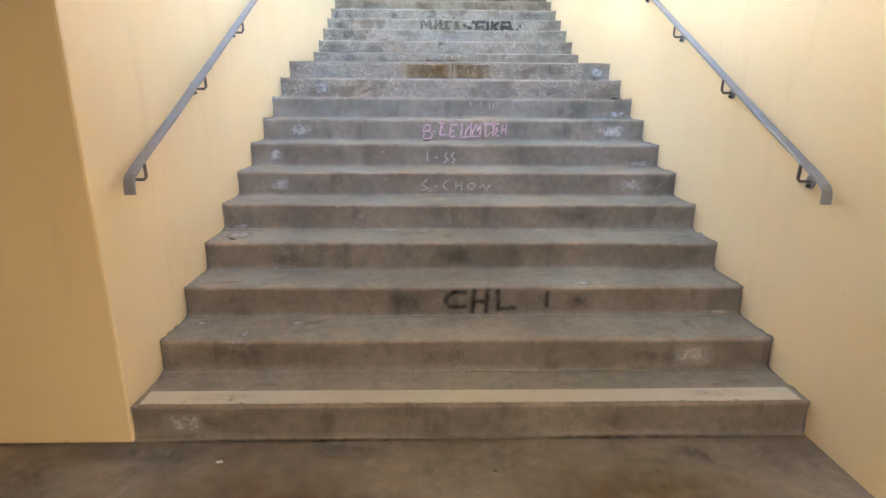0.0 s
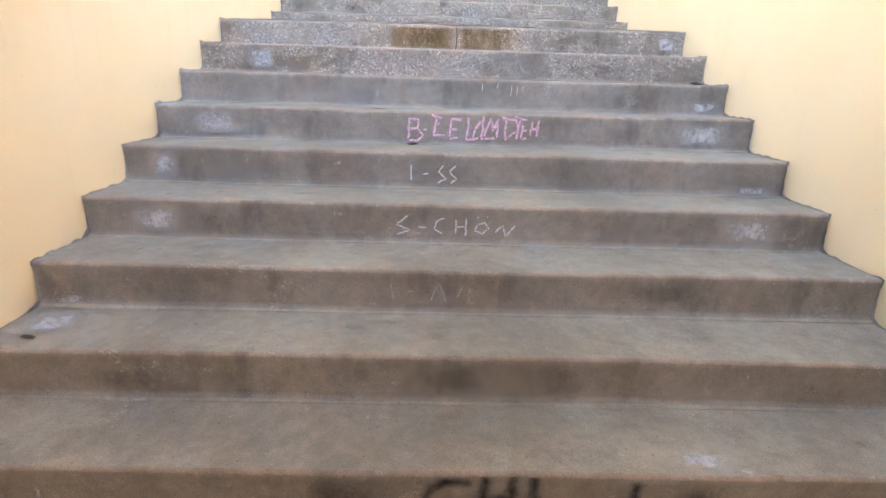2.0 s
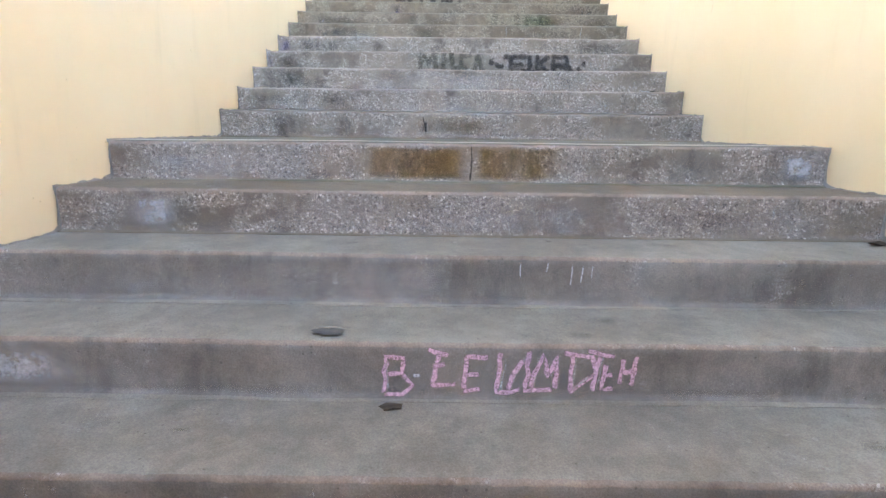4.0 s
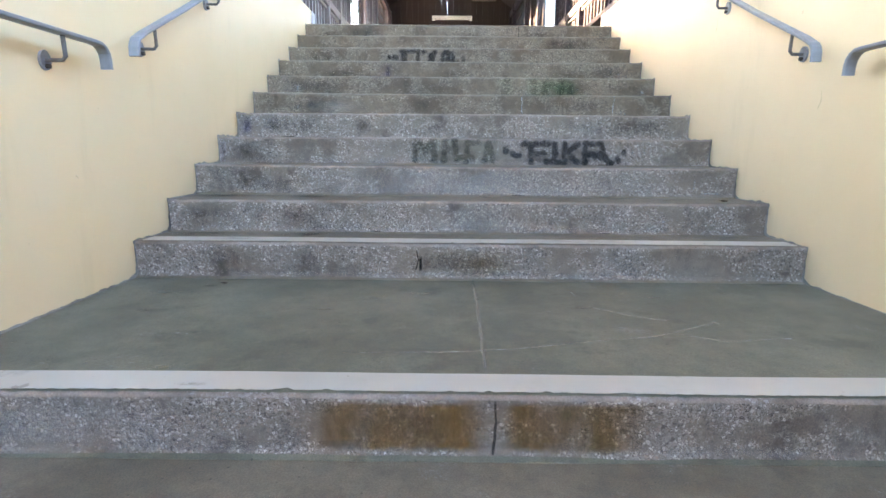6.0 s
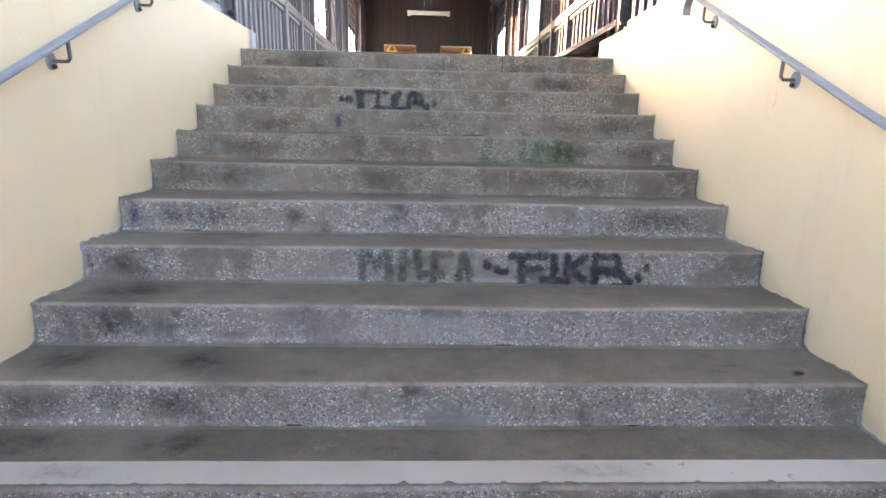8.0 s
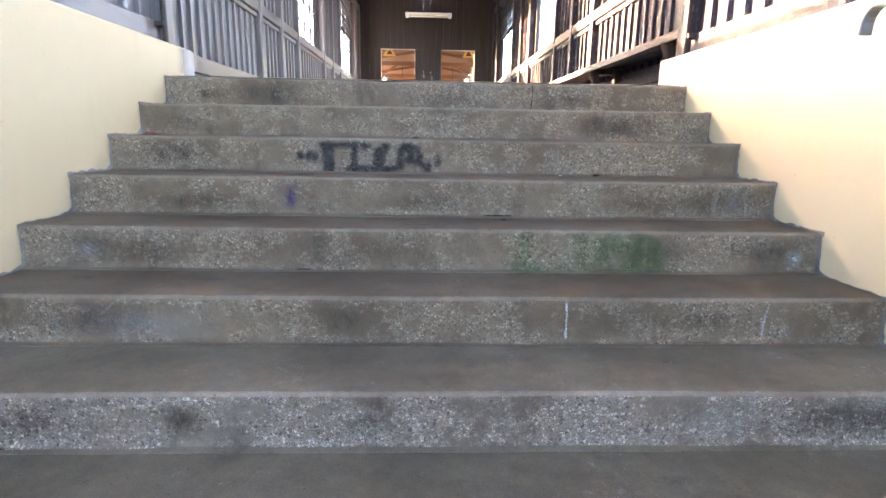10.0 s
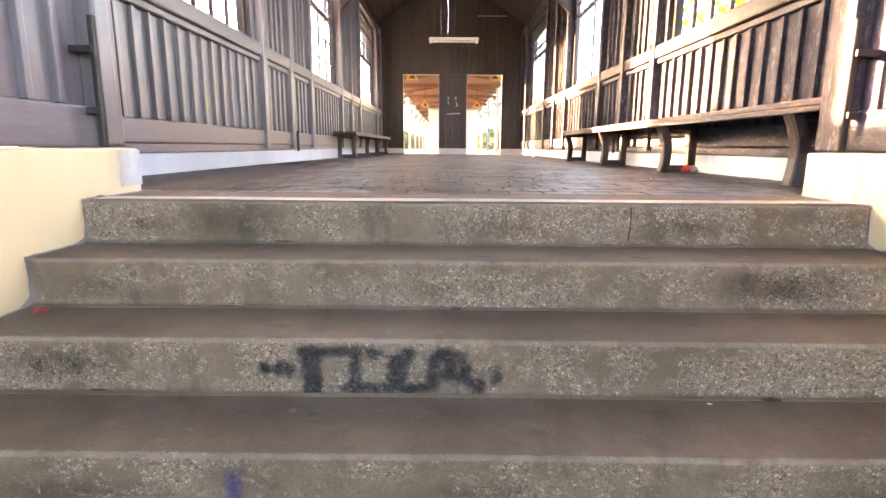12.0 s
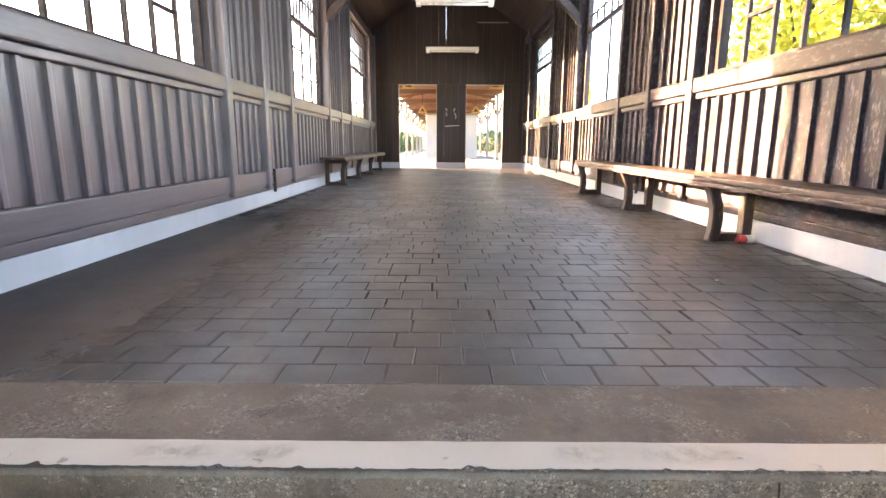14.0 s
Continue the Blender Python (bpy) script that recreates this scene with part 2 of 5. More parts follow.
M_BEAM = timber("dark_roof_timber", (0.022, 0.017, 0.016), (0.042, 0.032, 0.029), (0.12, 0.09, 0.07), "x", 0.6, 0.2)
M_ROOFB = timber("dark_roof_boards", (0.020, 0.015, 0.014), (0.040, 0.030, 0.027), (0.10, 0.075, 0.06), "y", 0.65, 0.2)
M_GABLE = timber("dark_gable_boards", (0.022, 0.016, 0.015), (0.040, 0.030, 0.027), (0.08, 0.062, 0.055), "z", 0.5, 0.15)
M_SEAT = timber("worn_seat_planks", (0.038, 0.025, 0.022), (0.080, 0.054, 0.046), (0.22, 0.17, 0.14), "y", 0.42, 0.5)
M_LEG = timber("dark_leg_timber", (0.022, 0.014, 0.012), (0.048, 0.031, 0.026), (0.20, 0.15, 0.12), "z", 0.45, 0.25)
M_FRAME = plain("window_bar_paint", (0.04, 0.034, 0.034), 0.8)
M_FRAME.node_tree.nodes["Principled BSDF"].inputs["Specular IOR Level"].default_value = 0.15
M_RAIL = plain("grey_rail_paint", (0.21, 0.21, 0.225), 0.40, 0.0, 0.14, 12.0)
M_BRACKET = plain("bracket_rod_paint", (0.12, 0.105, 0.098), 0.5, 0.0, 0.3, 30.0)
M_IRON = plain("rusty_dark_iron", (0.045, 0.038, 0.035), 0.5, 0.6)
M_WHITE = plain("lamp_white_enamel", (0.75, 0.74, 0.7), 0.35)
M_TUBE = plain("unlit_tube_glass", (0.82, 0.80, 0.74), 0.15)


def joint_material():
    """Joint filling of the paving: trodden-in dust, washed out here and there down to black gaps."""
    m, nt, b = nodes_of("paving_joint_filling")
    pos = node(nt, "ShaderNodeNewGeometry").outputs["Position"]
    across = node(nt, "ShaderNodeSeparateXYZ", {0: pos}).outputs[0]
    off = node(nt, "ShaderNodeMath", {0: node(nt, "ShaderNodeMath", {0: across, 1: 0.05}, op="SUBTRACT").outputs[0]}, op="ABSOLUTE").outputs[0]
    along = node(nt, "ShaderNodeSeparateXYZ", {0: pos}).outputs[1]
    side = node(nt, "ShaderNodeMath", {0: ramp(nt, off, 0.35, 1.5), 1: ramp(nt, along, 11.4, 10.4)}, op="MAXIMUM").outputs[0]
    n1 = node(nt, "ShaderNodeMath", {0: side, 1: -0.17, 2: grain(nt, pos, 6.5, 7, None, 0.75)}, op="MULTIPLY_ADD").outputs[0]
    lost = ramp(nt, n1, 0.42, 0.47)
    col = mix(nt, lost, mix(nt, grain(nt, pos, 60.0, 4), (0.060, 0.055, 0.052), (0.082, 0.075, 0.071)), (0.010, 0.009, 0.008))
    nt.links.new(col, b.inputs["Base Color"])
    b.inputs["Roughness"].default_value = 0.9
    b.inputs["Specular IOR Level"].default_value = 0.15
    return m


M_GROUT = joint_material()
M_PLAT = concrete("platform_paving", (0.085, 0.070, 0.057), (0.12, 0.10, 0.082), 0.1)
M_CANOPY = timber("canopy_boards", (0.13, 0.062, 0.032), (0.20, 0.10, 0.055), (0.26, 0.16, 0.1), "y", 0.6, 0.2)
M_CPOST = plain("canopy_post_paint", (0.30, 0.25, 0.205), 0.5)
M_KIOSK = paint("shelter_wall_paint", (0.42, 0.37, 0.33), (0.5, 0.45, 0.4), (0.4, 0.35, 0.3), 0.6)
M_GRASS = plain("grass_ground", (0.09, 0.12, 0.035), 0.9, 0, 0.6, 3.0)
M_BARK = plain("tree_bark", (0.12, 0.09, 0.065), 0.9, 0, 0.5, 12.0)


def brick_material():
    m, nt, b = nodes_of("grey_floor_clinker")
    pos = node(nt, "ShaderNodeNewGeometry").outputs["Position"]
    info = node(nt, "ShaderNodeObjectInfo").outputs["Random"]
    isl = node(nt, "ShaderNodeNewGeometry").outputs["Random Per Island"]
    r = node(nt, "ShaderNodeMath", {0: info, 1: isl}, op="ADD").outputs[0]
    r = node(nt, "ShaderNodeMath", {0: r}, op="FRACT").outputs[0]
    col = mix(nt, r, (0.064, 0.059, 0.056), (0.078, 0.072, 0.068))
    col = mix(nt, ramp(nt, grain(nt, pos, 1.4, 5), 0.45, 0.7), col, (0.066, 0.057, 0.051))
    col = mix(nt, 0.4, col, mix(nt, grain(nt, pos, 70.0, 3), (0.4, 0.4, 0.4), (1.5, 1.5, 1.5)), "MULTIPLY")
    nt.links.new(col, b.inputs["Base Color"])
    rr = node(nt, "ShaderNodeMapRange", {0: grain(nt, pos, 3.0, 5), 1: 0.3, 2: 0.7, 3: 0.36, 4: 0.60})
    nt.links.new(rr.outputs[0], b.inputs["Roughness"])
    bump(nt, b, grain(nt, pos, 120.0, 3), 0.3, 0.002)
    return m


M_BRICK = brick_material()


def glass_material(name, tint):
    m, nt, b = nodes_of(name)
    b.inputs["Base Color"].default_value = rgb(tint)
    b.inputs["Transmission Weight"].default_value = 1.0
    b.inputs["Roughness"].default_value = 0.0
    b.inputs["IOR"].default_value = 1.05
    return m


M_GLASS = glass_material("window_glass", (0.97, 0.98, 0.97))


def leaf_material():
    m, nt, b = nodes_of("tree_leaves")
    isl = node(nt, "ShaderNodeNewGeometry").outputs["Random Per Island"]
    col = mix(nt, isl, (0.32, 0.34, 0.03), (0.60, 0.54, 0.06))
    nt.links.new(col, b.inputs["Base Color"])
    b.inputs["Roughness"].default_value = 0.6
    tr = node(nt, "ShaderNodeBsdfTranslucent", {0: col})
    mx = node(nt, "ShaderNodeMixShader", {0: 0.5})
    nt.links.new(b.outputs[0], mx.inputs[1])
    nt.links.new(tr.outputs[0], mx.inputs[2])
    nt.links.new(mx.outputs[0], nt.nodes["Material Output"].inputs[0])
    return m


M_LEAF = leaf_material()
M_CHALK_PINK = soft_mark("pink_chalk", (0.72, 0.45, 0.54), 0.95, 0.7, 160.0, (0.0, 0.5))
M_CHALK_WHITE = soft_mark("white_chalk", (0.74, 0.73, 0.75), 0.85, 0.7, 160.0, (0.0, 0.6))
M_CHALK_FAINT = soft_mark("faint_chalk", (0.7, 0.69, 0.68), 0.5, 0.75, 150.0, (0.0, 0.7))
M_SPRAY = soft_mark("black_spray", (0.02, 0.02, 0.023), 0.92, 0.25, 60.0, (0.0, 1.0))
M_SPRAY_HARD = soft_mark("black_spray_thick", (0.024, 0.025, 0.030), 0.88, 0.4, 90.0, (0.0, 1.0))
M_CRACK = soft_mark("dark_crack", (0.02, 0.015, 0.012), 0.9, 0.4, 90.0, (0.0, 0.5))
M_SPRAY_OLD = soft_mark("old_olive_spray", (0.045, 0.058, 0.038), 0.62, 0.5, 40.0, (0.0, 1.0))
M_SPRAY_GREEN = soft_mark("green_spray", (0.055, 0.15, 0.045), 0.45, 0.6, 40.0, (0.0, 1.0))
M_SPRAY_BLUE = soft_mark("blue_paint_smear", (0.06, 0.055, 0.20), 0.65, 0.7, 60.0, (0.0, 0.9))
M_RUST = soft_mark("rust_brown_stain", (0.20, 0.105, 0.025), 0.7, 0.75, 9.0, (0.0, 0.3), stretch=(1, 1, 0.4))
M_SMUT = soft_mark("dark_dirt_stain", (0.05, 0.043, 0.037), 0.38, 0.95, 11.0, (0.0, 0.8), stretch=(1, 1, 0.4), fuzz=0.5)
M_SCUFF = soft_mark("pale_scuff", (0.44, 0.40, 0.355), 0.55, 0.9, 40.0, (0.0, 1.0), fuzz=0.4)
M_LIMESTAIN = soft_mark("pale_lime_bloom", (0.42, 0.38, 0.345), 0.4, 0.9, 22.0, (0.0, 1.0), fuzz=0.7)
M_LIMEPATCH = soft_mark("crusted_lime_patch", (0.60, 0.57, 0.56), 0.8, 0.8, 24.0, (0.0, 0.75), fuzz=0.5)
M_SPECKLE = soft_mark("pale_chippings_field", (0.50, 0.46, 0.43), 0.45, 0.97, 95.0, (0.0, 0.7), fuzz=0.2)
M_GRIME_RUN = soft_mark("black_damp_grime", (0.042, 0.036, 0.031), 0.78, 0.9, 13.0, (0.0, 1.0), stretch=(1, 1, 0.45), fuzz=0.45)
M_OIL = soft_mark("brown_damp_stain", (0.17, 0.10, 0.03), 0.5, 0.7, 6.0, (0.0, 0.9), rough=0.4)
M_WASH = soft_mark("thin_whitewash", (0.66, 0.66, 0.70), 0.85, 0.5, 10.0, (0.0, 0.8), fuzz=0.8)
M_LITTER_W = plain("white_paper_scrap", (0.8, 0.8, 0.78), 0.7)
M_LITTER_D = plain("dark_dry_leaf", (0.05, 0.035, 0.02), 0.8)
M_RED = plain("red_wrapper", (0.28, 0.03, 0.03), 0.35)
M_CAN = plain("crushed_tin", (0.7, 0.7, 0.7), 0.3, 0.8)


# ---- building helpers ----
def obj(name, bm, mats, parent=None, label="", smooth=False):
    me = bpy.data.meshes.new(name)
    bm.normal_update()
    if smooth:
        for f in bm.faces:
            f.smooth = True
    bm.to_mesh(me)
    bm.free()
    for m in (mats if isinstance(mats, (list, tuple)) else [mats]):
        me.materials.append(m)
    ob = new(name, me)
    if parent:
        ob.parent = parent
    if label:
        ob["label"] = label
    return ob


def part(name, bm, material, parent, label="", smooth=False):
    return obj(name, bm, material, parent, label, smooth)


def empty(name, label, category, group="", kind=""):
    return tagged(new(name), label, category, group, kind)


def box(bm, lo, hi, bevel=0.0, mat=0, taper=None):
    vs = [bm.verts.new((x, y, z)) for x in (lo[0], hi[0]) for y in (lo[1], hi[1]) for z in (lo[2], hi[2])]
    fs = []
    for q in ((0, 1, 3, 2), (4, 6, 7, 5), (0, 4, 5, 1), (2, 3, 7, 6), (0, 2, 6, 4), (1, 5, 7, 3)):
        f = bm.faces.new([vs[i] for i in q])
        f.material_index = mat
        fs.append(f)
    if bevel > 0:
        es = list({e for f in fs for e in f.edges})
        bmesh.ops.bevel(bm, geom=es, offset=bevel, segments=2, affect="EDGES", profile=0.6)
    return vs


def boxed(lo, hi, bevel=0.0):
    bm = bmesh.new()
    box(bm, lo, hi, bevel)
    return bm


def sweep(bm, points, section, side=(1, 0, 0)):
    """A bar of the given section (pairs: along side, along the path's other normal) along the points."""
    side = Vector(side)
    rings = []
    pts = [Vector(p) for p in points]
    for i, p in enumerate(pts):
        d = (pts[min(i + 1, len(pts) - 1)] - pts[max(i - 1, 0)]).normalized()
        s = (side - side.dot(d) * d).normalized()
        up = s.cross(d)
        rings.append([bm.verts.new(p + s * a + up * b) for a, b in section])
    n = len(section)
    for r0, r1 in zip(rings, rings[1:]):
        for j in range(n):
            bm.faces.new((r0[j], r0[(j + 1) % n], r1[(j + 1) % n], r1[j]))
    bm.faces.new(rings[0][::-1])
    bm.faces.new(rings[-1])
    bmesh.ops.recalc_face_normals(bm, faces=bm.faces)
    return bm


def round_section(w, h, r, n=3):
    out = []
    for cx, cy, a0 in ((w / 2 - r, h / 2 - r, 0), (-w / 2 + r, h / 2 - r, 90), (-w / 2 + r, -h / 2 + r, 180), (w / 2 - r, -h / 2 + r, 270)):
        for i in range(n + 1):
            a = radians(a0 + 90 * i / n)
            out.append((cx + r * math.cos(a), cy + r * math.sin(a)))
    return out


def wobble(x, y, z, amp, scale=1.0):
    return amp * noise.noise(Vector((x * scale, y * scale, z * scale)))


# ---- levels and plan ----
RISE = 0.16
NOSE = {1: 2.43, 2: 2.735, 3: 3.04, 4: 3.35, 5: 3.66, 6: 3.98, 7: 4.304, 8: 4.635, 9: 4.937, 10: 5.24, 11: 5.578,
        12: 6.715, 13: 7.03, 14: 7.348, 15: 7.668, 16: 7.988, 17: 8.316, 18: 8.644, 19: 8.952, 20: 9.258, 21: 9.559, 22: 9.863}
FLOOR = 22 * RISE
HALF = 1.49
LEDGE = 3.712
WELL_END = 10.27
LEFT, RIGHT = -2.15, 2.16
GABLE_Y = 24.3
EAVES, RIDGE = 7.1, 8.7


# ---- stairs: one solid step after another ----
def step_mesh(k):
    y0, z1, z0 = NOSE[k], k * RISE, (k - 1) * RISE
    back = 0.05 + {11: 6.715 + 0.012, 22: 10.285 - 0.05}.get(k, NOSE.get(k + 1, y0 + 0.31) + 0.012)
    r = 0.010
    prof = [(y0 - 0.018, z0 - 0.02), (y0 - 0.016, z0 + 0.002), (y0 - 0.002, z0 + 0.006), (y0 + 0.006, z0 + 0.012), (y0 + 0.008, z0 + 0.024),
            (y0 + 0.007, (z0 + z1) / 2), (y0 + 0.002, z1 - 0.03), (y0, z1 - r), (y0 + r * 0.3, z1 - r * 0.3), (y0 + r, z1 + 0.0005), (y0 + 0.05, z1),
            (y0 + 0.14, z1 - 0.001), (back, z1), (back, z0 - 0.02)]
    bm = bmesh.new()
    n = 250
    rings = []
    for i in range(n + 1):
        x = -HALF - 0.004 + (2 * HALF + 0.008) * i / n
        ring = []
        for j, (y, z) in enumerate(prof):
            dy = dz = 0.0
            if 2 <= j <= 11:
                dy = wobble(x, k * 3.1, z1, 0.006, 1.3)
                dz = wobble(x, k * 5.7, 0, 0.005, 1.1)
            if j in (7, 8, 9):
                chip = max(0.0, noise.noise(Vector((x * 9, k * 7.7, 3.3))) - 0.36)
                chip += max(0.0, noise.noise(Vector((x * 30, k * 2.7, 8.3))) - 0.40) * 0.9
                dy += chip * 0.026 + wobble(x, k, 2, 0.003, 22) + wobble(x, k, 7, 0.0022, 60)
                dz -= chip * 0.013 + abs(wobble(x, k, 5, 0.0028, 25)) + abs(wobble(x, k, 3, 0.0028, 70))
            if 2 <= j <= 4:
                dy -= max(0, wobble(x, k * 1.7, 1, 0.012, 4))
            ring.append(bm.verts.new((x, y + dy, z + dz)))
        rings.append(ring)
    m = len(prof)
    for a, b in zip(rings, rings[1:]):
        for j in range(m):
            f = bm.faces.new((a[j], b[j], b[(j + 1) % m], a[(j + 1) % m]))
            f.material_index = 1 if 2 <= j <= 6 else (2 if j in (7, 8) else 0)
            f.smooth = 2 <= j <= 10
    bm.faces.new(rings[0])
    bm.faces.new(rings[-1][::-1])
    bmesh.ops.recalc_face_normals(bm, faces=bm.faces)
    return bm


stairs = empty("staircase", "worn grey concrete staircase in two flights with a landing", "staircase", kind="structure")
STEP = {}
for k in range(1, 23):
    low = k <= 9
    tread = M_LANDING if k == 11 else M_KERB if k == 22 else M_TREAD_LOW if low else M_TREAD_UP if k < 17 else M_TREAD_TOP_TINT
    riser = M_RISER_LOW if low else M_RISER_UP if k < 17 else M_RISER_TOP_TINT
    STEP[k] = part("landing_step" if k == 11 else "step", step_mesh(k), [tread, riser, M_EDGE if k < 17 else M_EDGE_TOP_TINT], stairs)


def stripe(k):
    """The pale painted band along the edge of a step, with a ragged rear edge and worn spots."""
    bm = bmesh.new()
    n = 420
    y0, z = NOSE[k], k * RISE
    rows = []
    for i in range(n + 1):
        x = -HALF + 0.03 + (2 * HALF - 0.06) * i / n
        dz = wobble(x, k * 5.7, 0, 0.005, 1.1) + 0.0052
        dy = wobble(x, k * 3.1, z, 0.006, 1.3)
        chip = max(0.0, noise.noise(Vector((x * 34, k * 7.7, 3.3))) - 0.30) * 0.03 + 0.006 * abs(noise.noise(Vector((x * 31, k, 1.7))))
        a = y0 + 0.013 + dy + chip
        b = y0 + 0.118 + wobble(x, k, 9, 0.002, 9)
        rows.append([bm.verts.new((x, a, z + dz - 0.001)), bm.verts.new((x, a + 0.002, z + dz)), bm.verts.new((x, b, z + dz)), bm.verts.new((x, b + 0.001, z + dz - 0.004))])
    for a, b in zip(rows, rows[1:]):
        for j in range(3):
            bm.faces.new((a[j], b[j], b[j + 1], a[j + 1]))
    part("edge_stripe", bm, M_STRIPE, STEP[k], "worn off-white painted edge band")


for k in (1, 11, 12, 22):
    stripe(k)

# ---- underpass at the foot of the stairs ----
bm = boxed((-7.0, -6.0, -0.25), (HALF + 0.3, 2.45, 0.0))
tagged(obj("floor_underpass", bm, M_FLOOR_LOW), "brown-grey damp concrete floor of the underpass", "floor", kind="structure")


def wall_sheet(name, lo, hi, mat, label):
    return tagged(obj(name, boxed(lo, hi, 0.012), mat), label, "wall", kind="structure")


wall_sheet("wall_right", (HALF, -6.0, -0.2), (2.2, WELL_END, LEDGE), M_YELLOW, "smooth yellow painted plaster wall beside the stairs")
wall_sheet("wall_left", (-2.2, 2.415, -0.2), (-HALF, WELL_END, LEDGE), M_YELLOW, "smooth yellow painted plaster wall beside the stairs")
wall_sheet("wall_underpass_front", (-7.0, 2.42, -0.2), (-2.2, 2.72, 2.6), M_YELLOW, "yellow painted wall of the underpass")
wall_sheet("wall_underpass_back", (-7.0, -6.3, -0.2), (2.2, -6.0, 2.6), M_YELLOW, "yellow painted wall closing the underpass")
wall_sheet("wall_underpass_end", (-7.3, -6.3, -0.2), (-7.0, 2.72, 2.6), M_YELLOW, "yellow painted end wall of the underpass")
tagged(obj("ceiling_underpass", boxed((-7.3, -6.3, 2.6), (2.2, 2.2, 2.85)), M_CEIL), "pale plain underpass ceiling", "ceiling", kind="structure")
wall_sheet("wall_over_stairs", (-2.3, 1.95, 2.85), (2.3, 2.2, 3.45), M_CEIL, "low plain wall above the foot of the stairs")
for yy in (-1.2, -4.0):
    lamp = empty("ceiling_lamp", "white tube lamp on the underpass ceiling", "lamp", "underpass lamps")
    part("housing", boxed((-0.25, yy - 0.06, 2.54), (1.05, yy + 0.06, 2.6), 0.008), M_WHITE, lamp)
    a = new("tube_light", bpy.data.lights.new("tube_light", "AREA"))
    a.data.shape, a.data.size, a.data.size_y, a.data.energy, a.data.color = "RECTANGLE", 1.2, 0.1, 2.2, (1.0, 0.88, 0.70)
    a.matrix_world = pose(0.4, yy, 2.53)


# pale limewashed ends of the two parapets, and the mortar that creeps up the walls beside the steps
def mark(name, corners, mat, parent=None, label="", uvs=((0, 0), (1, 0), (1, 1), (0, 1))):
    """A flat mark on a surface, from four corners (u, v: 00, 10, 11, 01)."""
    bm = bmesh.new()
    uv = bm.loops.layers.uv.new("uv")
    f = bm.faces.new([bm.verts.new(c) for c in corners])
    for l, c in zip(f.loops, uvs):
        l[uv].uv = c
    return part(name, bm, mat, parent, label)


def riser_face(k, x, z):
    """Where the face of riser k stands at x, z above its foot."""
    rows = ((0.0, -0.002), (0.012, 0.006), (0.024, 0.008), (0.08, 0.007), (0.13, 0.002), (0.15, 0.0), (0.16, 0.004))
    base = float(np.interp(z, [r[0] for r in rows], [r[1] for r in rows]))
    low = max(0.0, wobble(x, k * 1.7, 1, 0.012, 4)) * max(0.0, 1 - z / 0.08)
    return NOSE[k] + base - low + wobble(x, k * 3.1, k * RISE, 0.006, 1.3)


PILE = [0]


def riser_mark(k, x0, x1, z0, z1, mat, name="stain"):
    """A thin mark that follows the uneven face of riser k."""
    PILE[0] = (PILE[0] + 1) % 8
    bm = bmesh.new()
    uv = bm.loops.layers.uv.new("uv")
    n = max(1, int((x1 - x0) / 0.05))
    grid = [[bm.verts.new((x0 + (x1 - x0) * i / n, riser_face(k, x0 + (x1 - x0) * i / n, z0 + (z1 - z0) * j / 4) - 0.0022 - 0.0003 * PILE[0], (k - 1) * RISE + z0 + (z1 - z0) * j / 4)) for j in range(5)] for i in range(n + 1)]
    for i in range(n):
        for j in range(4):
            f = bm.faces.new((grid[i][j], grid[i + 1][j], grid[i + 1][j + 1], grid[i][j + 1]))
            for l, c in zip(f.loops, ((i, j), (i + 1, j), (i + 1, j + 1), (i, j + 1))):
                l[uv].uv = (c[0] / n, c[1] / 4)
    return part(name, bm, mat, STEP[k])


def tread_mark(k, x0, x1, y0, y1, mat, name="stain"):
    z = k * RISE + 0.0065
    return mark(name, ((x0, y0, z), (x1, y0, z), (x1, y1, z), (x0, y1, z)), mat, STEP[k])


def skirting(side):
    """Grey mortar and dirt that ragged along the wall over each step."""
    bm = bmesh.new()
    x = side * (HALF - 0.003)
    for k in range(1, 23):
        y0, y1, z = NOSE[k], NOSE.get(k + 1, WELL_END) + 0.01, k * RISE
        n = max(10, int((y1 - y0) / 0.02))
        prev = None
        for i in range(n + 1):
            y = y0 - 0.008 + (y1 - y0 + 0.008) * i / n
            rise_in = max(0.0, 1 - (y1 - y) / 0.07)
            h = 0.003 + 0.018 * abs(noise.noise(Vector((y * 14, side * 3.0, k)))) + (0.035 * rise_in * rise_in if k not in (22,) else 0)
            cur = (bm.verts.new((x, y, z - 0.012)), bm.verts.new((x, y, z + h)))
            if prev:
                bm.faces.new((prev[0], cur[0], cur[1], prev[1]))
            prev = cur
        # up the riser's end
        m = 9
        prev = None
        for i in range(m + 1):
            zz = z - RISE + RISE * i / m
            w = 0.001 + 0.014 * abs(noise.noise(Vector((zz * 30, side * 5.0, k * 2.2)))) + 0.012 * (1 - i / m) ** 2
            cur = (bm.verts.new((x - side * 0.0015, y0 + 0.02, zz)), bm.verts.new((x - side * 0.0015, y0 - w, zz)))
            if prev:
                bm.faces.new((prev[0], cur[0], cur[1], prev[1]))
            prev = cur
    return bm


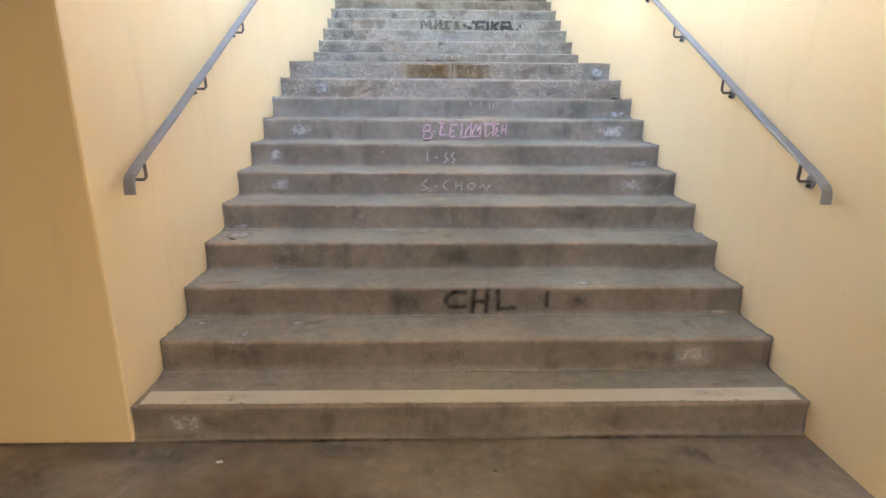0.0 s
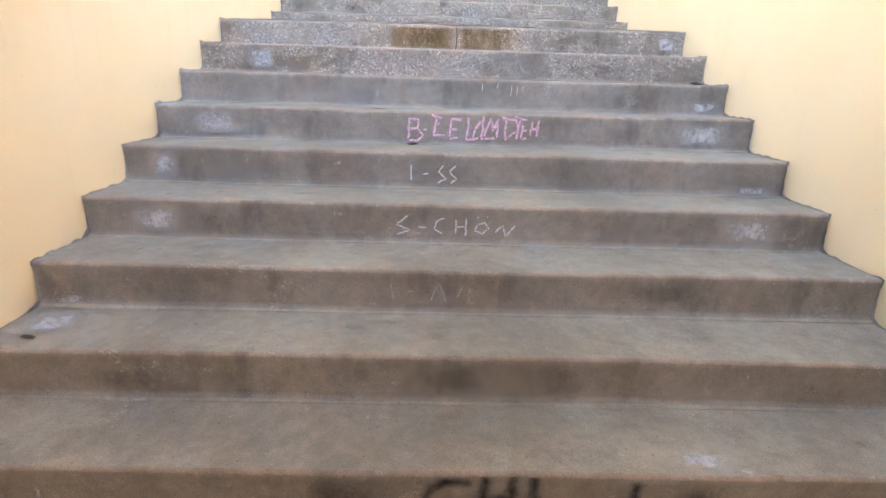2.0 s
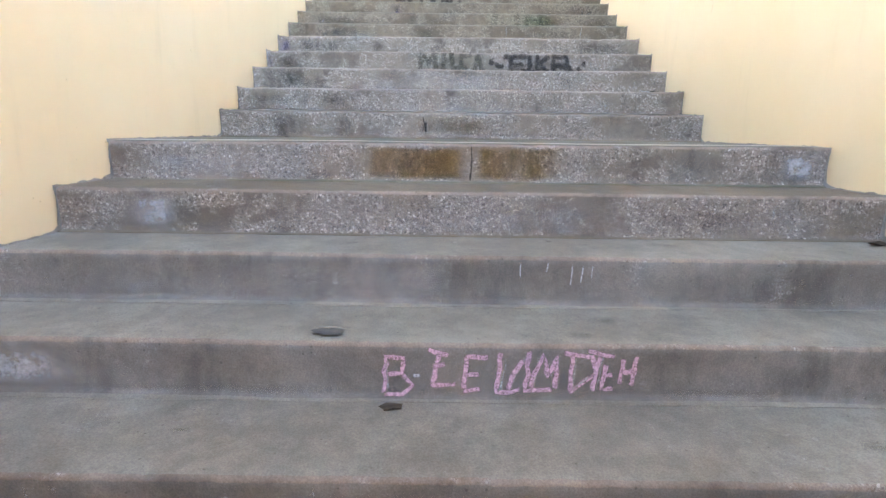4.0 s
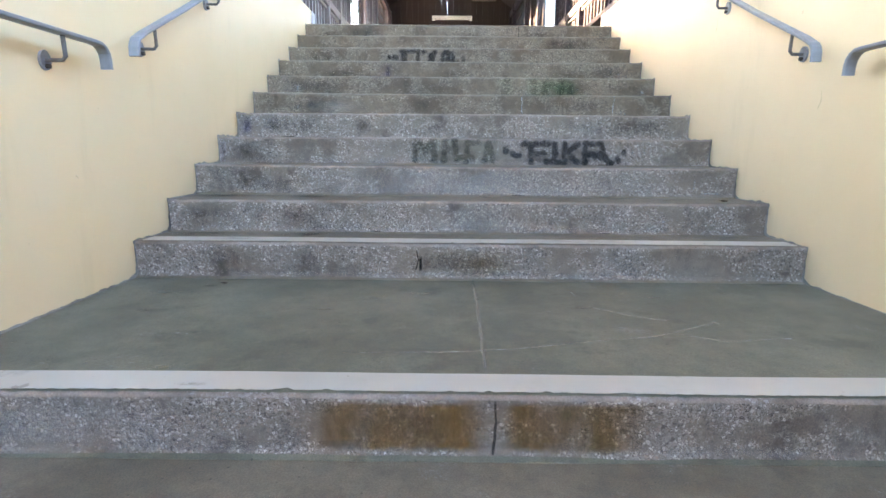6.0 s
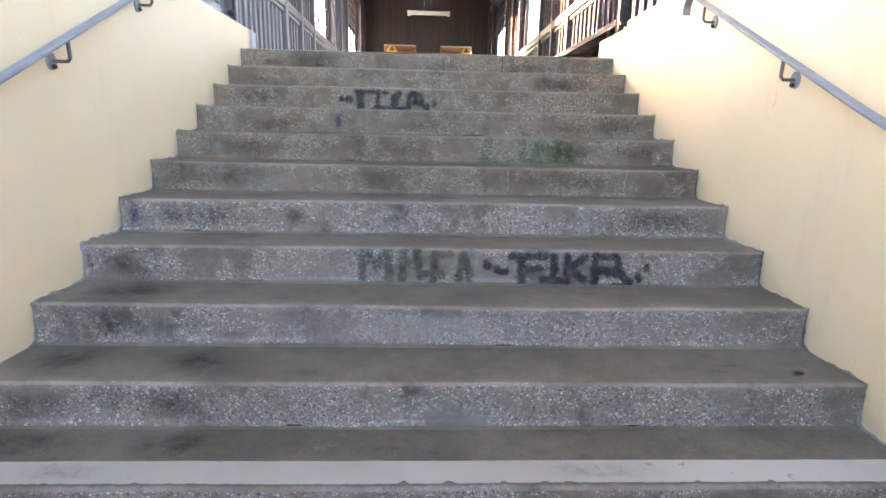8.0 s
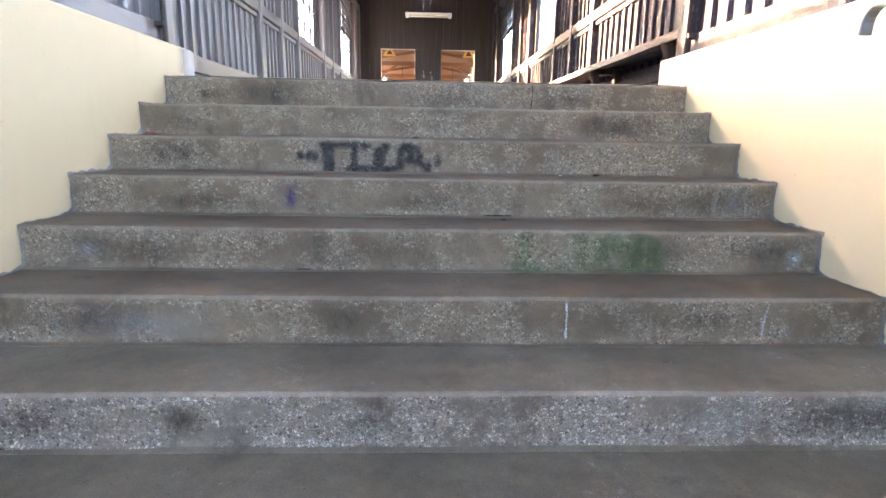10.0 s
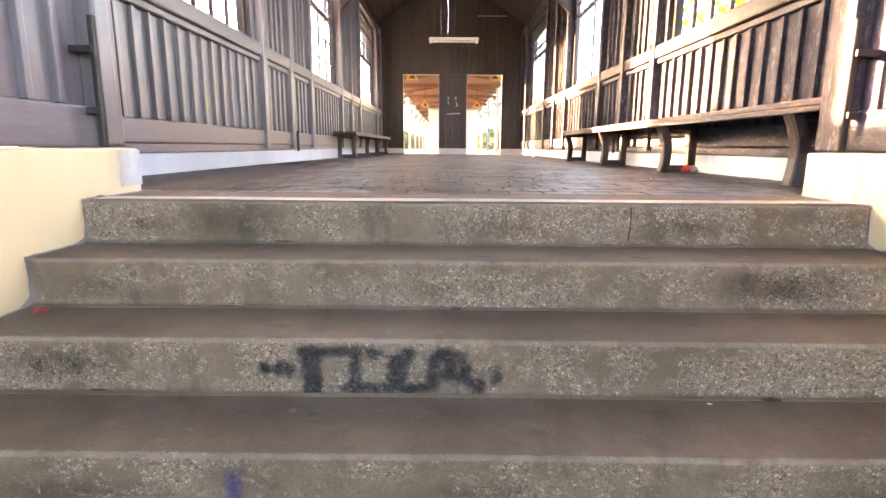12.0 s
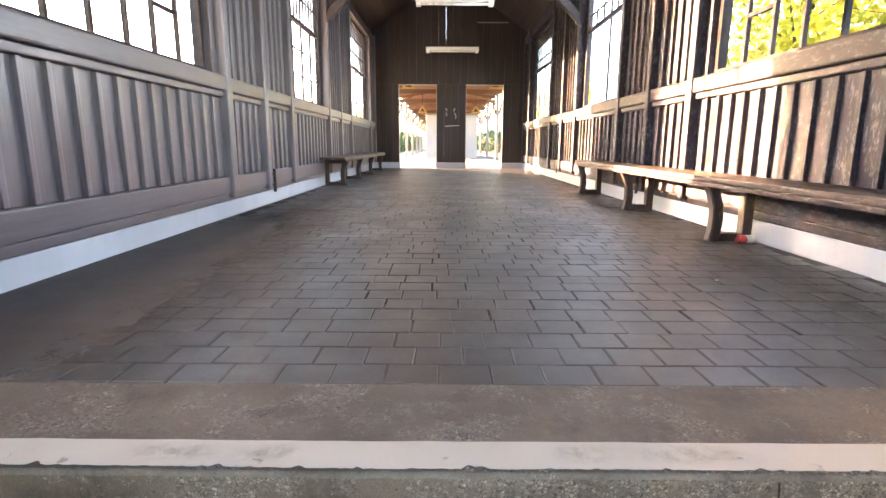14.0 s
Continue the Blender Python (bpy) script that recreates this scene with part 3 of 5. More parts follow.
for s, nm in ((-1, "left"), (1, "right")):
    tagged(obj("trim_mortar_" + nm, skirting(s), M_MORTAR), "ragged grey mortar line where wall meets steps", "trim", kind="structure")
    xx = s * (HALF - 0.004)
    z0, z1, y0, y1 = LEDGE - 0.16, LEDGE + 0.06, WELL_END - 0.26, WELL_END + 0.22
    if s > 0:
        tagged(mark("trim_parapet_wash_" + nm, ((xx, 9.90, FLOOR), (xx, 10.14, FLOOR), (xx, 10.14, LEDGE - 0.008), (xx, 9.90, LEDGE - 0.008)), M_WASH, uvs=((0, 0.5), (1, 0.5), (1, 0.5), (0, 0.5))), "upright band of thin whitewash on the parapet end", "trim", kind="structure")
    else:
        tagged(mark("trim_parapet_wash_" + nm, ((xx, y0, z0), (xx, y1 - 0.22, z0), (xx, y1 - 0.22, LEDGE - 0.008), (xx, y0, LEDGE - 0.008)), M_WASH, uvs=((0, 0.35), (0.5, 0.35), (0.5, 0.5), (0, 0.5))), "thin whitewash over the parapet end", "trim", kind="structure")
    tagged(mark("trim_parapet_cap_" + nm, ((s * 1.50, y0, LEDGE + 0.003), (s * 2.2, y0, LEDGE + 0.003), (s * 2.2, WELL_END - 0.01, LEDGE + 0.003), (s * 1.50, WELL_END - 0.01, LEDGE + 0.003)), M_WASH, uvs=((0.5, 0), (0.5, 0), (0.5, 0.5), (0.5, 0.5))), "thin whitewash on the parapet top", "trim", kind="structure")


# ---- handrails ----
def handrail(side, pts, brackets, label):
    x = side * (1.42 if side > 0 else 1.41)
    root = empty("handrail", label, "handrail", "stair handrails")
    sec = round_section(0.044, 0.015, 0.005)
    part("rail", sweep(bmesh.new(), [(x, y, z) for y, z in pts], sec), M_RAIL, root, smooth=False)
    for y, z in brackets:
        bm = bmesh.new()
        bar = round_section(0.013, 0.013, 0.0045, 2)
        sweep(bm, [(x, y, z - 0.006), (x, y + 0.004, z - 0.075), (x + side * 0.012, y + 0.006, z - 0.088), (side * (HALF + 0.01), y + 0.006, z - 0.088)], bar, (0, 1, 0))
        br = part("bracket", bm, M_BRACKET, root)
        plate = bmesh.new()
        sweep(plate, [(side * (HALF + 0.002), y + 0.006, z - 0.088), (side * (HALF - 0.010), y + 0.006, z - 0.088)], [(0.026 * math.cos(a), 0.034 * math.sin(a)) for a in np.linspace(0, 2 * math.pi, 12, endpoint=False)], (0, 1, 0))
        part("wall_plate", plate, M_RAIL, br)
        bolt = bmesh.new()
        sweep(bolt, [(side * (HALF - 0.009), y + 0.006, z - 0.108), (side * (HALF - 0.022), y + 0.006, z - 0.108)], [(0.009 * math.cos(a), 0.009 * math.sin(a)) for a in np.linspace(0, 2 * math.pi, 6, endpoint=False)], (0, 1, 0))
        part("bolt", bolt, M_IRON, br)
    return root


def bent(y, z, turn, r=0.055):
    """The drooping end of a rail; turn: -1 at its lower end, 1 at its upper."""
    return [(y + turn * r * math.sin(a), z - r * (1 - math.cos(a))) for a in (0.3, 0.7, 1.1, 1.45)] + [(y + turn * (r + 0.002), z - r - 0.032)]


SL = 0.514
for s in (-1, 1):
    ya, za = (2.60, 1.153) if s < 0 else (2.55, 1.127)
    yt = 5.62
    low_pts = bent(ya, za, -1)[::-1] + [(ya + 0.02, za + 0.02)] + [(y, za + SL * (y - ya)) for y in (3.0, 3.8, 4.6, 5.3)] + [(yt - 0.05, za + SL * (yt - ya - 0.05)), (yt + 0.04, za + SL * (yt - ya) - 0.008), (yt + 0.14, za + SL * (yt - ya) + 0.004)]
    zt = za + SL * (yt - ya) + 0.004
    low_pts += [(6.1, zt), (6.46, zt)] + bent(6.47, zt, 1)
    br = [(y, za + SL * (y - ya)) for y in (2.68, 3.42, 4.12, 4.80, 5.5)] + [(6.30, zt)]
    handrail(s, low_pts, br, "grey painted metal handrail on brackets along the lower flight")
    ya, za = 6.78, 2.790
    up_pts = bent(ya, za, -1)[::-1] + [(ya + 0.02, za + 0.02)] + [(y, za + SL * (y - ya)) for y in (7.2, 7.7, 8.2, 8.45)] + bent(8.47, za + SL * (8.46 - ya), 1)
    handrail(s, up_pts, [(y, za + SL * (y - ya)) for y in (6.90, 7.62, 8.32)], "grey painted metal handrail on brackets along the upper flight")

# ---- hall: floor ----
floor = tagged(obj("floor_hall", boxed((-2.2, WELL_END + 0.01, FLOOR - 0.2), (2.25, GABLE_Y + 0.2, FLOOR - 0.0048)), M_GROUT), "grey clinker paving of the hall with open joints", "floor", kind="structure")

# ---- hall: side walls of boards between posts, rails and windows ----
WIN_Z0, WIN_Z1 = 4.79, 6.88
NEAR_POSTS = (2.3, 4.55, 6.8, 9.05, 10.43)
NEAR_END = 10.51
POSTS = (10.62, 13.83, 14.84, 15.86, 18.15, 19.2, 20.3, 23.25, 24.2)
WINDOWS = ((2.42, 4.43), (6.68, 8.97), (11.28, 13.62), (15.98, 18.0), (20.5, 23.1))


def hall_wall(side, near):
    nm = ("left" if side < 0 else "right") + ("_over_stairs" if near else "")
    face = side * 1.775 if near else (LEFT if side < 0 else RIGHT)
    posts = NEAR_POSTS if near else POSTS
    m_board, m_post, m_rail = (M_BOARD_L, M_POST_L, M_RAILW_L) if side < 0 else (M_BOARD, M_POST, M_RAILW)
    root = empty("wall_hall_" + nm, ("haze-paled grey-brown" if side < 0 else "dark brown flaking") + " timber framed hall wall with upright boards", "wall", kind="structure")

    def slab(name, mat, proud, y0, y1, z0, z1, bev=0.006, depth=0.05, label=""):
        a, b = sorted((face - side * proud, face + side * depth))
        return part(name, boxed((a, y0, z0), (b, y1, z1), bev), mat, root, label)
    # boards: broad planks with upright battens over the joints
    def boards(y0, y1, z0, z1):
        n = max(1, round((y1 - y0) / 0.192))
        w = (y1 - y0) / n
        for i in range(n):
            a, b = y0 + i * w, y0 + (i + 1) * w
            slab("board", m_board, 0.001 + 0.004 * random.random(), a + 0.001, b - 0.001, z0, z1, 0.0)
            if i:
                slab("batten", m_board, 0.034, a - 0.018, a + 0.018, z0, z1, 0.005)
    segs = list(zip(posts, posts[1:]))
    for a, b in segs:
        lo, hi = a + 0.06, b - 0.06
        boards(lo, hi, 3.90, 4.60)
        win = [w for w in WINDOWS if w[0] > a and w[1] < b]
        if near and b < 9.2:
            pass
        elif not win:
            boards(lo, hi, WIN_Z0 - 0.01, 6.95)
        else:
            w0, w1 = win[0]
            if w0 - lo > 0.09:
                boards(lo, w0 - 0.05, WIN_Z0, 6.95)
            if hi - w1 > 0.09:
                boards(w1 + 0.05, hi, WIN_Z0, 6.95)
        slab("sill_rail", m_rail, 0.075, lo, hi, 4.66, WIN_Z0, 0.014)
        slab("ledge_moulding", m_rail, 0.045, lo, hi, 4.605, 4.655, 0.01)
        slab("bottom_rail", m_rail, 0.05, lo, hi, LEDGE + 0.004 if near else 3.74, 3.895, 0.01)
        slab("head_rail", m_rail, 0.06, lo, hi, 6.90, 7.08, 0.01)
    for y in posts:
        slab("post", m_post, 0.085, y - 0.058, y + 0.058, LEDGE + 0.004 if near else 3.70, 7.1, 0.014)
    if near:
        a, b = sorted((face - side * 0.06, side * 2.3))
        part("return_board", boxed((a, NEAR_END - 0.022, LEDGE + 0.004), (b, NEAR_END + 0.05, 7.1), 0.012), m_post, root)
    # iron fittings left from an old gate, and tie rods by the posts
    for y, z, h in (((10.33, LEDGE + 0.01, 0.56),) if near else ((14.90, 3.66, 0.26), (19.26, 3.66, 0.24))):
        bm = bmesh.new()
        xx = face - side * 0.10
        sweep(bm, [(xx, y, z), (xx, y, z + h)], round_section(0.03, 0.03, 0.008, 2), (1, 0, 0))
        for q in (0.25, 0.72):
            box(bm, (min(xx, face) - 0.004, y - 0.03, z + h * q), (max(xx, face) + 0.004, y + 0.03, z + h * q + 0.03), 0.004)
        part("iron_fitting", bm, M_IRON, root, "rusty iron fitting")
    oa, ob_ = sorted((face + side * 0.051, face + side * 0.12))
    bm = bmesh.new()
    if near:
        box(bm, (oa, 9.04, LEDGE + 0.004), (ob_, NEAR_END - 0.025, 7.2))
        box(bm, (oa, 2.2, LEDGE + 0.004), (ob_, 9.04, WIN_Z0))
        box(bm, (oa, 2.2, WIN_Z1), (ob_, 9.04, 7.2))
        part("outer_cladding", bm, m_post, root)
        return root
    slab("sole_plate", m_rail, 0.03, NEAR_END + 0.055, GABLE_Y, 3.675, 3.735, 0.006)
    # outer skin and plinth
    for a, b, c, d in ((WELL_END + 0.01, GABLE_Y, FLOOR - 0.05, 3.672),):
        part("plinth", boxed((min(face - side * 0.015, face + side * 0.12), a, c), (max(face - side * 0.015, face + side * 0.12), b, d), 0.008), M_LIME, root, "whitewashed masonry plinth")
    wins = [w for w in WINDOWS if w[0] > 9]
    ys = [NEAR_END + 0.051] + [v for w in wins for v in w] + [GABLE_Y]
    for a, b in zip(ys[::2], ys[1::2]):
        box(bm, (oa, a, 3.672), (ob_, b, 7.2))
    for w0, w1 in wins:
        box(bm, (oa, w0, 3.672), (ob_, w1, WIN_Z0))
        box(bm, (oa, w0, WIN_Z1), (ob_, w1, 7.2))
    part("outer_cladding", bm, m_post, root)
    return root


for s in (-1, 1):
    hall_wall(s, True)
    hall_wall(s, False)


def hall_window(side, w0, w1, idx):
    face = LEFT if side < 0 else RIGHT
    x = face + side * 0.07
    root = empty("window_%d" % idx, "tall hall window with thin dark bars and clear panes", "window", kind="structure")

    def bar(name, y0, y1, z0, z1, d=0.034):
        a, b = sorted((x - side * d / 2, x + side * d / 2))
        return part(name, boxed((a, y0, z0), (b, y1, z1), 0.004), M_FRAME, root)
    bar("frame", w0, w0 + 0.05, WIN_Z0, WIN_Z1, 0.08)
    bar("frame", w1 - 0.05, w1, WIN_Z0, WIN_Z1, 0.08)
    bar("frame", w0 + 0.05, w1 - 0.05, WIN_Z0, WIN_Z0 + 0.045, 0.08)
    bar("frame", w0 + 0.05, w1 - 0.05, WIN_Z1 - 0.05, WIN_Z1, 0.08)
    zt = 5.86 if side < 0 else 5.98
    bar("transom", w0 + 0.05, w1 - 0.05, zt, zt + 0.05, 0.06)
    inner = {11.28: (11.45, 11.80, 12.17, 12.54, 12.88, 13.23), 15.98: (16.48, 16.98, 17.49) if side < 0 else (16.84,), 20.5: (21.15, 21.8, 22.45)}[w0]
    ys = [w0 + 0.05, *inner, w1 - 0.05]
    if w0 < 12:
        bar("casement_bar", 12.894, 13.216, 5.17, 5.20, 0.03)
    for y in ys[1:-1]:
        bar("mullion", y - 0.014, y + 0.014, WIN_Z0 + 0.045, zt)
        bar("mullion", y - 0.012, y + 0.012, zt + 0.05, WIN_Z1 - 0.05)
    for y in [a + (b - a) * q / 3 for a, b in zip(ys, ys[1:]) for q in ((1, 2) if b - a > 0.4 else (1.5,))]:
        bar("mullion", y - 0.009, y + 0.009, zt + 0.05, WIN_Z1 - 0.05, 0.03)
    for z in (6.22, 6.54):
        bar("glazing_bar", w0 + 0.05, w1 - 0.05, z, z + 0.02, 0.032)
    if side < 0 and w0 > 12:
        for z in (5.15, 5.50):
            bar("glazing_bar", w0 + 0.05, w1 - 0.05, z, z + 0.02, 0.032)
    for a, b in zip(ys, ys[1:]):
        for c, d in ((WIN_Z0 + 0.045, zt), (zt + 0.05, WIN_Z1 - 0.05)):
            pane = part("pane", boxed((x - 0.002, a + 0.008, c), (x + 0.002, b - 0.008, d)), M_GLASS, root)
            pane.visible_shadow = False
    return root


wi = 0
for s in (-1, 1):
    for w0, w1 in WINDOWS:
        if w0 < 9:
            continue
        wi += 1
        hall_window(s, w0, w1, wi)


# ---- hall: gable wall with its two doorways ----
DOORS = ((-1.43, -0.35), (0.47, 1.53))
DOOR_TOP = 5.845


def gable():
    root = empty("wall_gable", "dark brown boarded end wall with two open doorways", "wall", kind="structure")
    y0, y1 = GABLE_Y, GABLE_Y + 0.14
    cols = [LEFT] + [v for d in DOORS for v in d] + [RIGHT]
    for a, b in zip(cols[::2], cols[1::2]):
        n = max(2, round((b - a) / 0.2))
        for i in range(n):
            p, q = a + (b - a) * i / n, a + (b - a) * (i + 1) / n
            part("board", boxed((p + 0.001, y0 - 0.004 * random.random(), 3.68), (q - 0.001, y1, DOOR_TOP), 0.003), M_GABLE, root)
        part("plinth", boxed((a, y0 - 0.02, FLOOR - 0.05), (b, y1 + 0.02, 3.675), 0.006), M_LIME, root, "whitewashed plinth")
    n = 21
    for i in range(n):
        p, q = LEFT + (RIGHT - LEFT) * i / n, LEFT + (RIGHT - LEFT) * (i + 1) / n
        m = (p + q) / 2
        part("board", boxed((p + 0.001, y0 - 0.004 * random.random(), DOOR_TOP + 0.002), (q - 0.001, y1, RIDGE + 0.14 - abs(m) * 0.677), 0.003), M_GABLE, root)
    for a, b in DOORS:
        for xx in (a, b):
            part("door_lining", boxed((xx - 0.012 if xx == b else xx, y0 - 0.012, FLOOR - 0.012), (xx if xx == b else xx + 0.012, y1 + 0.012, DOOR_TOP), 0.003), M_CPOST, root)
        part("door_lining", boxed((a, y0 - 0.012, DOOR_TOP - 0.014), (b, y1 + 0.012, DOOR_TOP), 0.003), M_CPOST, root)
    part("conduit", boxed((0.76, y0 - 0.03, 7.468), (1.61, y0 - 0.004, 7.49), 0.004), M_CPOST, root, "pale horizontal conduit")
    return root


gable()


# ---- hall: roof ----
def roof():
    bm = bmesh.new()
    for s in (-1, 1):
        a = Vector((s * 2.6, 0, EAVES - 0.16))
        b = Vector((0, 0, RIDGE))
        for i in range(11):
            p, q = a.lerp(b, i / 11), a.lerp(b, (i + 1) / 11 - 0.004)
            up = Vector((0, 0, 0.05))
            vs = []
            for v in (p, q):
                for yy in (1.9, GABLE_Y + 0.8):
                    for u in (Vector(), up):
                        vs.append(bm.verts.new((v.x + u.x, yy, v.z + u.z)))
            for quad in ((0, 2, 3, 1), (4, 5, 7, 6), (0, 1, 5, 4), (2, 6, 7, 3), (0, 4, 6, 2), (1, 3, 7, 5)):
                bm.faces.new([vs[j] for j in quad])
        # closed top layer
        top = [bm.verts.new(v) for v in ((a.x, 1.9, a.z + 0.12), (b.x, 1.9, b.z + 0.12), (b.x, GABLE_Y + 0.8, b.z + 0.12), (a.x, GABLE_Y + 0.8, a.z + 0.12))]
        bm.faces.new(top)
    bmesh.ops.recalc_face_normals(bm, faces=bm.faces)
    tagged(obj("ceiling", bm, M_ROOFB), "dark boarded underside of the pitched hall roof", "ceiling", kind="structure")


roof()


def truss(y):
    root = empty("roof_truss", "dark timber tie beam with straight knee braces and rafters", "roof truss", "hall roof trusses")
    part("tie_beam", boxed((LEFT - 0.03, y - 0.07, 7.12), (RIGHT + 0.03, y + 0.07, 7.28), 0.012), M_BEAM, root)
    for s in (-1, 1):
        face = LEFT if s < 0 else RIGHT
        pts = [(face - s * 0.03, y, 6.2), (face - s * 0.5, y, 6.66), (face - s * 1.0, y, 7.12)]
        part("knee_brace", sweep(bmesh.new(), pts, round_section(0.10, 0.14, 0.012, 1), (0, 1, 0)), M_BEAM, root)
        part("rafter", sweep(bmesh.new(), [(s * 2.2, y, EAVES + 0.02), (0, y, RIDGE - 0.10)], round_section(0.1, 0.14, 0.012, 1), (0, 1, 0)), M_BEAM, root)
    part("king_post", boxed((-0.06, y - 0.05, 7.28), (0.06, y + 0.05, RIDGE - 0.12), 0.01), M_BEAM, root)
    return root


t0 = truss(18.15)
for y in (4.55, 9.1, 13.83):
    copy_thing(t0, pose(0, y - 18.15, 0))


def tube_lamp(x, y, z, length, label):
    root = empty("tube_lamp", label, "lamp", "hall tube lamps")
    h = length / 2
    part("housing", boxed((x - h, y - 0.05, z + 0.03), (x + h, y + 0.05, z + 0.10), 0.012), M_WHITE, root)
    for s in (-1, 1):
        part("end_cap", boxed((x + s * (h - 0.05) - 0.04, y - 0.055, z - 0.035), (x + s * (h - 0.05) + 0.04, y + 0.055, z + 0.035), 0.01), M_WHITE, root)
        part("hanger", boxed((x + s * h * 0.6 - 0.0025, y - 0.0025, z + 0.09), (x + s * h * 0.6 + 0.0025, y + 0.0025, 7.30 + 1.4 * (1 - abs(x + s * h * 0.6) / 2.6))), M_BEAM, root)
    part("tube", sweep(bmesh.new(), [(x - h + 0.08, y, z), (x + h - 0.08, y, z)], [(0.02 * math.cos(a), 0.02 * math.sin(a)) for a in np.linspace(0, 2 * math.pi, 10, endpoint=False)], (0, 1, 0)), M_TUBE, root, "unlit glass tube", True)
    return root


tube_lamp(0.05, 22.2, 6.38, 1.27, "unlit white tube lamp hung below the roof")
tube_lamp(0.03, 18.0, 6.42, 1.27, "unlit white tube lamp hung below the roof")


# ---- hall: benches ----
def bench(side, y0, y1, legs, label):
    """Planks on trestle frames, whose front legs are curved."""
    root = empty("bench", label, "bench", "hall benches")
    front, back = (1.75, 2.12) if side > 0 else (-1.70, -2.11)
    lo, hi = min(front, back), max(front, back)
    w = (hi - lo - 0.012) / 2
    for i in range(2):
        part("seat_plank", boxed((lo + i * (w + 0.012), y0, 3.945), (lo + i * (w + 0.012) + w, y1, 3.985), 0.010), M_SEAT, root)
    part("front_apron", boxed((front - 0.012, y0 + 0.02, 3.915), (front + 0.012, y1 - 0.02, 3.944), 0.006), M_SEAT, root)
    for y in legs:
        tr = part("trestle_leg", sweep(bmesh.new(), [(front + side * dx, y, z) for dx, z in ((0.02, 3.945), (0.055, 3.87), (0.085, 3.78), (0.092, 3.68), (0.085, 3.60), (0.07, FLOOR))], round_section(0.085, 0.075, 0.01, 1), (0, 1, 0)), M_LEG, root)
        part("rear_leg", boxed((min(back - side * 0.10, back - side * 0.03), y - 0.042, FLOOR), (max(back - side * 0.10, back - side * 0.03), y + 0.042, 3.945), 0.008), M_LEG, tr)
        a, b = sorted((front + side * 0.05, back - side * 0.05))
        part("foot_rail", boxed((a, y - 0.038, FLOOR + 0.004), (b, y + 0.038, FLOOR + 0.062), 0.008), M_LEG, tr)
        part("top_rail", boxed((a, y - 0.036, 3.885), (b, y + 0.036, 3.944), 0.006), M_LEG, tr)
    return root


bench(1, 10.57, 16.56, (10.86, 12.66, 14.50, 16.38), "long dark brown wooden bench on trestle legs along the sunny wall")
bench(-1, 17.35, 23.05, (17.62, 19.2, 20.9, 22.7), "long dark brown wooden bench on trestle legs along the shaded wall")


# ---- outside: ground, platform with its canopy, trees ----
def ground():
    bm = bmesh.new()
    z = 3.30
    xs, ys = (-900, -2.35, 2.35, 900), (-900, 2.1, 10.2, 900)
    v = {(i, j): bm.verts.new((x, y, z)) for i, x in enumerate(xs) for j, y in enumerate(ys)}
    for i in range(3):
        for j in range(3):
            if (i, j) != (1, 1):
                bm.faces.new((v[i, j], v[i + 1, j], v[i + 1, j + 1], v[i, j + 1]))
    tagged(obj("ground", bm, M_GRASS), "green and brown open ground beside the station hall", "ground", kind="structure")


ground()
tagged(obj("pavement_platform", boxed((-3.6, GABLE_Y + 0.05, 3.2), (3.9, 110, FLOOR - 0.01)), M_PLAT), "sunlit pale paving of the platform", "pavement", kind="structure")


def canopy():
    root = empty("platform_canopy", "brown boarded platform canopy on pale posts", "canopy")
    for s in (-1, 1):
        bm = bmesh.new()
        sweep(bm, [(s * 1.28, GABLE_Y + 0.82, 6.95), (s * 1.28, 100, 6.95)], [(-1.3, -0.05 + s * 0.18), (1.3, -0.05 - s * 0.18), (1.3, 0.05 - s * 0.18), (-1.3, 0.05 + s * 0.18)])
        part("roof_panel", bm, M_CANOPY, root)
    for i in range(13):
        y = 27.2 + 5.2 * i
        part("cross_beam", boxed((-2.55, y - 0.07, 6.32), (2.55, y + 0.07, 6.50), 0.01), M_CANOPY, root)
        for s in (-1, 1):
            post = part("post", boxed((s * 2.15 - 0.06, y - 0.06, FLOOR - 0.02), (s * 2.15 + 0.06, y + 0.06, 6.32), 0.015), M_CPOST, root)
            for d in (-1, 1):
                pts = [(s * 2.15 + d * 0.06, y, 5.45), (s * 2.15 + d * 0.2, y, 5.95), (s * 2.15 + d * (0.4 if d == s else 0.85), y, 6.36)]
                part("brace", sweep(bmesh.new(), pts, round_section(0.09, 0.09, 0.01, 1), (0, 1, 0)), M_CANOPY, post)
            part("rafter", sweep(bmesh.new(), [(s * 2.55, y, 6.60), (0, y, 7.0)], round_section(0.09, 0.12, 0.01, 1), (0, 1, 0)), M_CANOPY, root)
        part("purlin", boxed((-0.06, y - 2.6, 6.95), (0.06, y + 2.59, 7.05), 0.008), M_CANOPY, root)
    return root


canopy()
hut = empty("platform_hut", "pale plastered hut in the middle of the platform", "hut")
part("wall", boxed((-1.05, 36, FLOOR - 0.02), (1.5, 41, 5.62), 0.02), M_KIOSK, hut)
part("roof", boxed((-1.12, 35.92, 5.62), (1.57, 41.1, 5.70), 0.02), M_CPOST, hut)


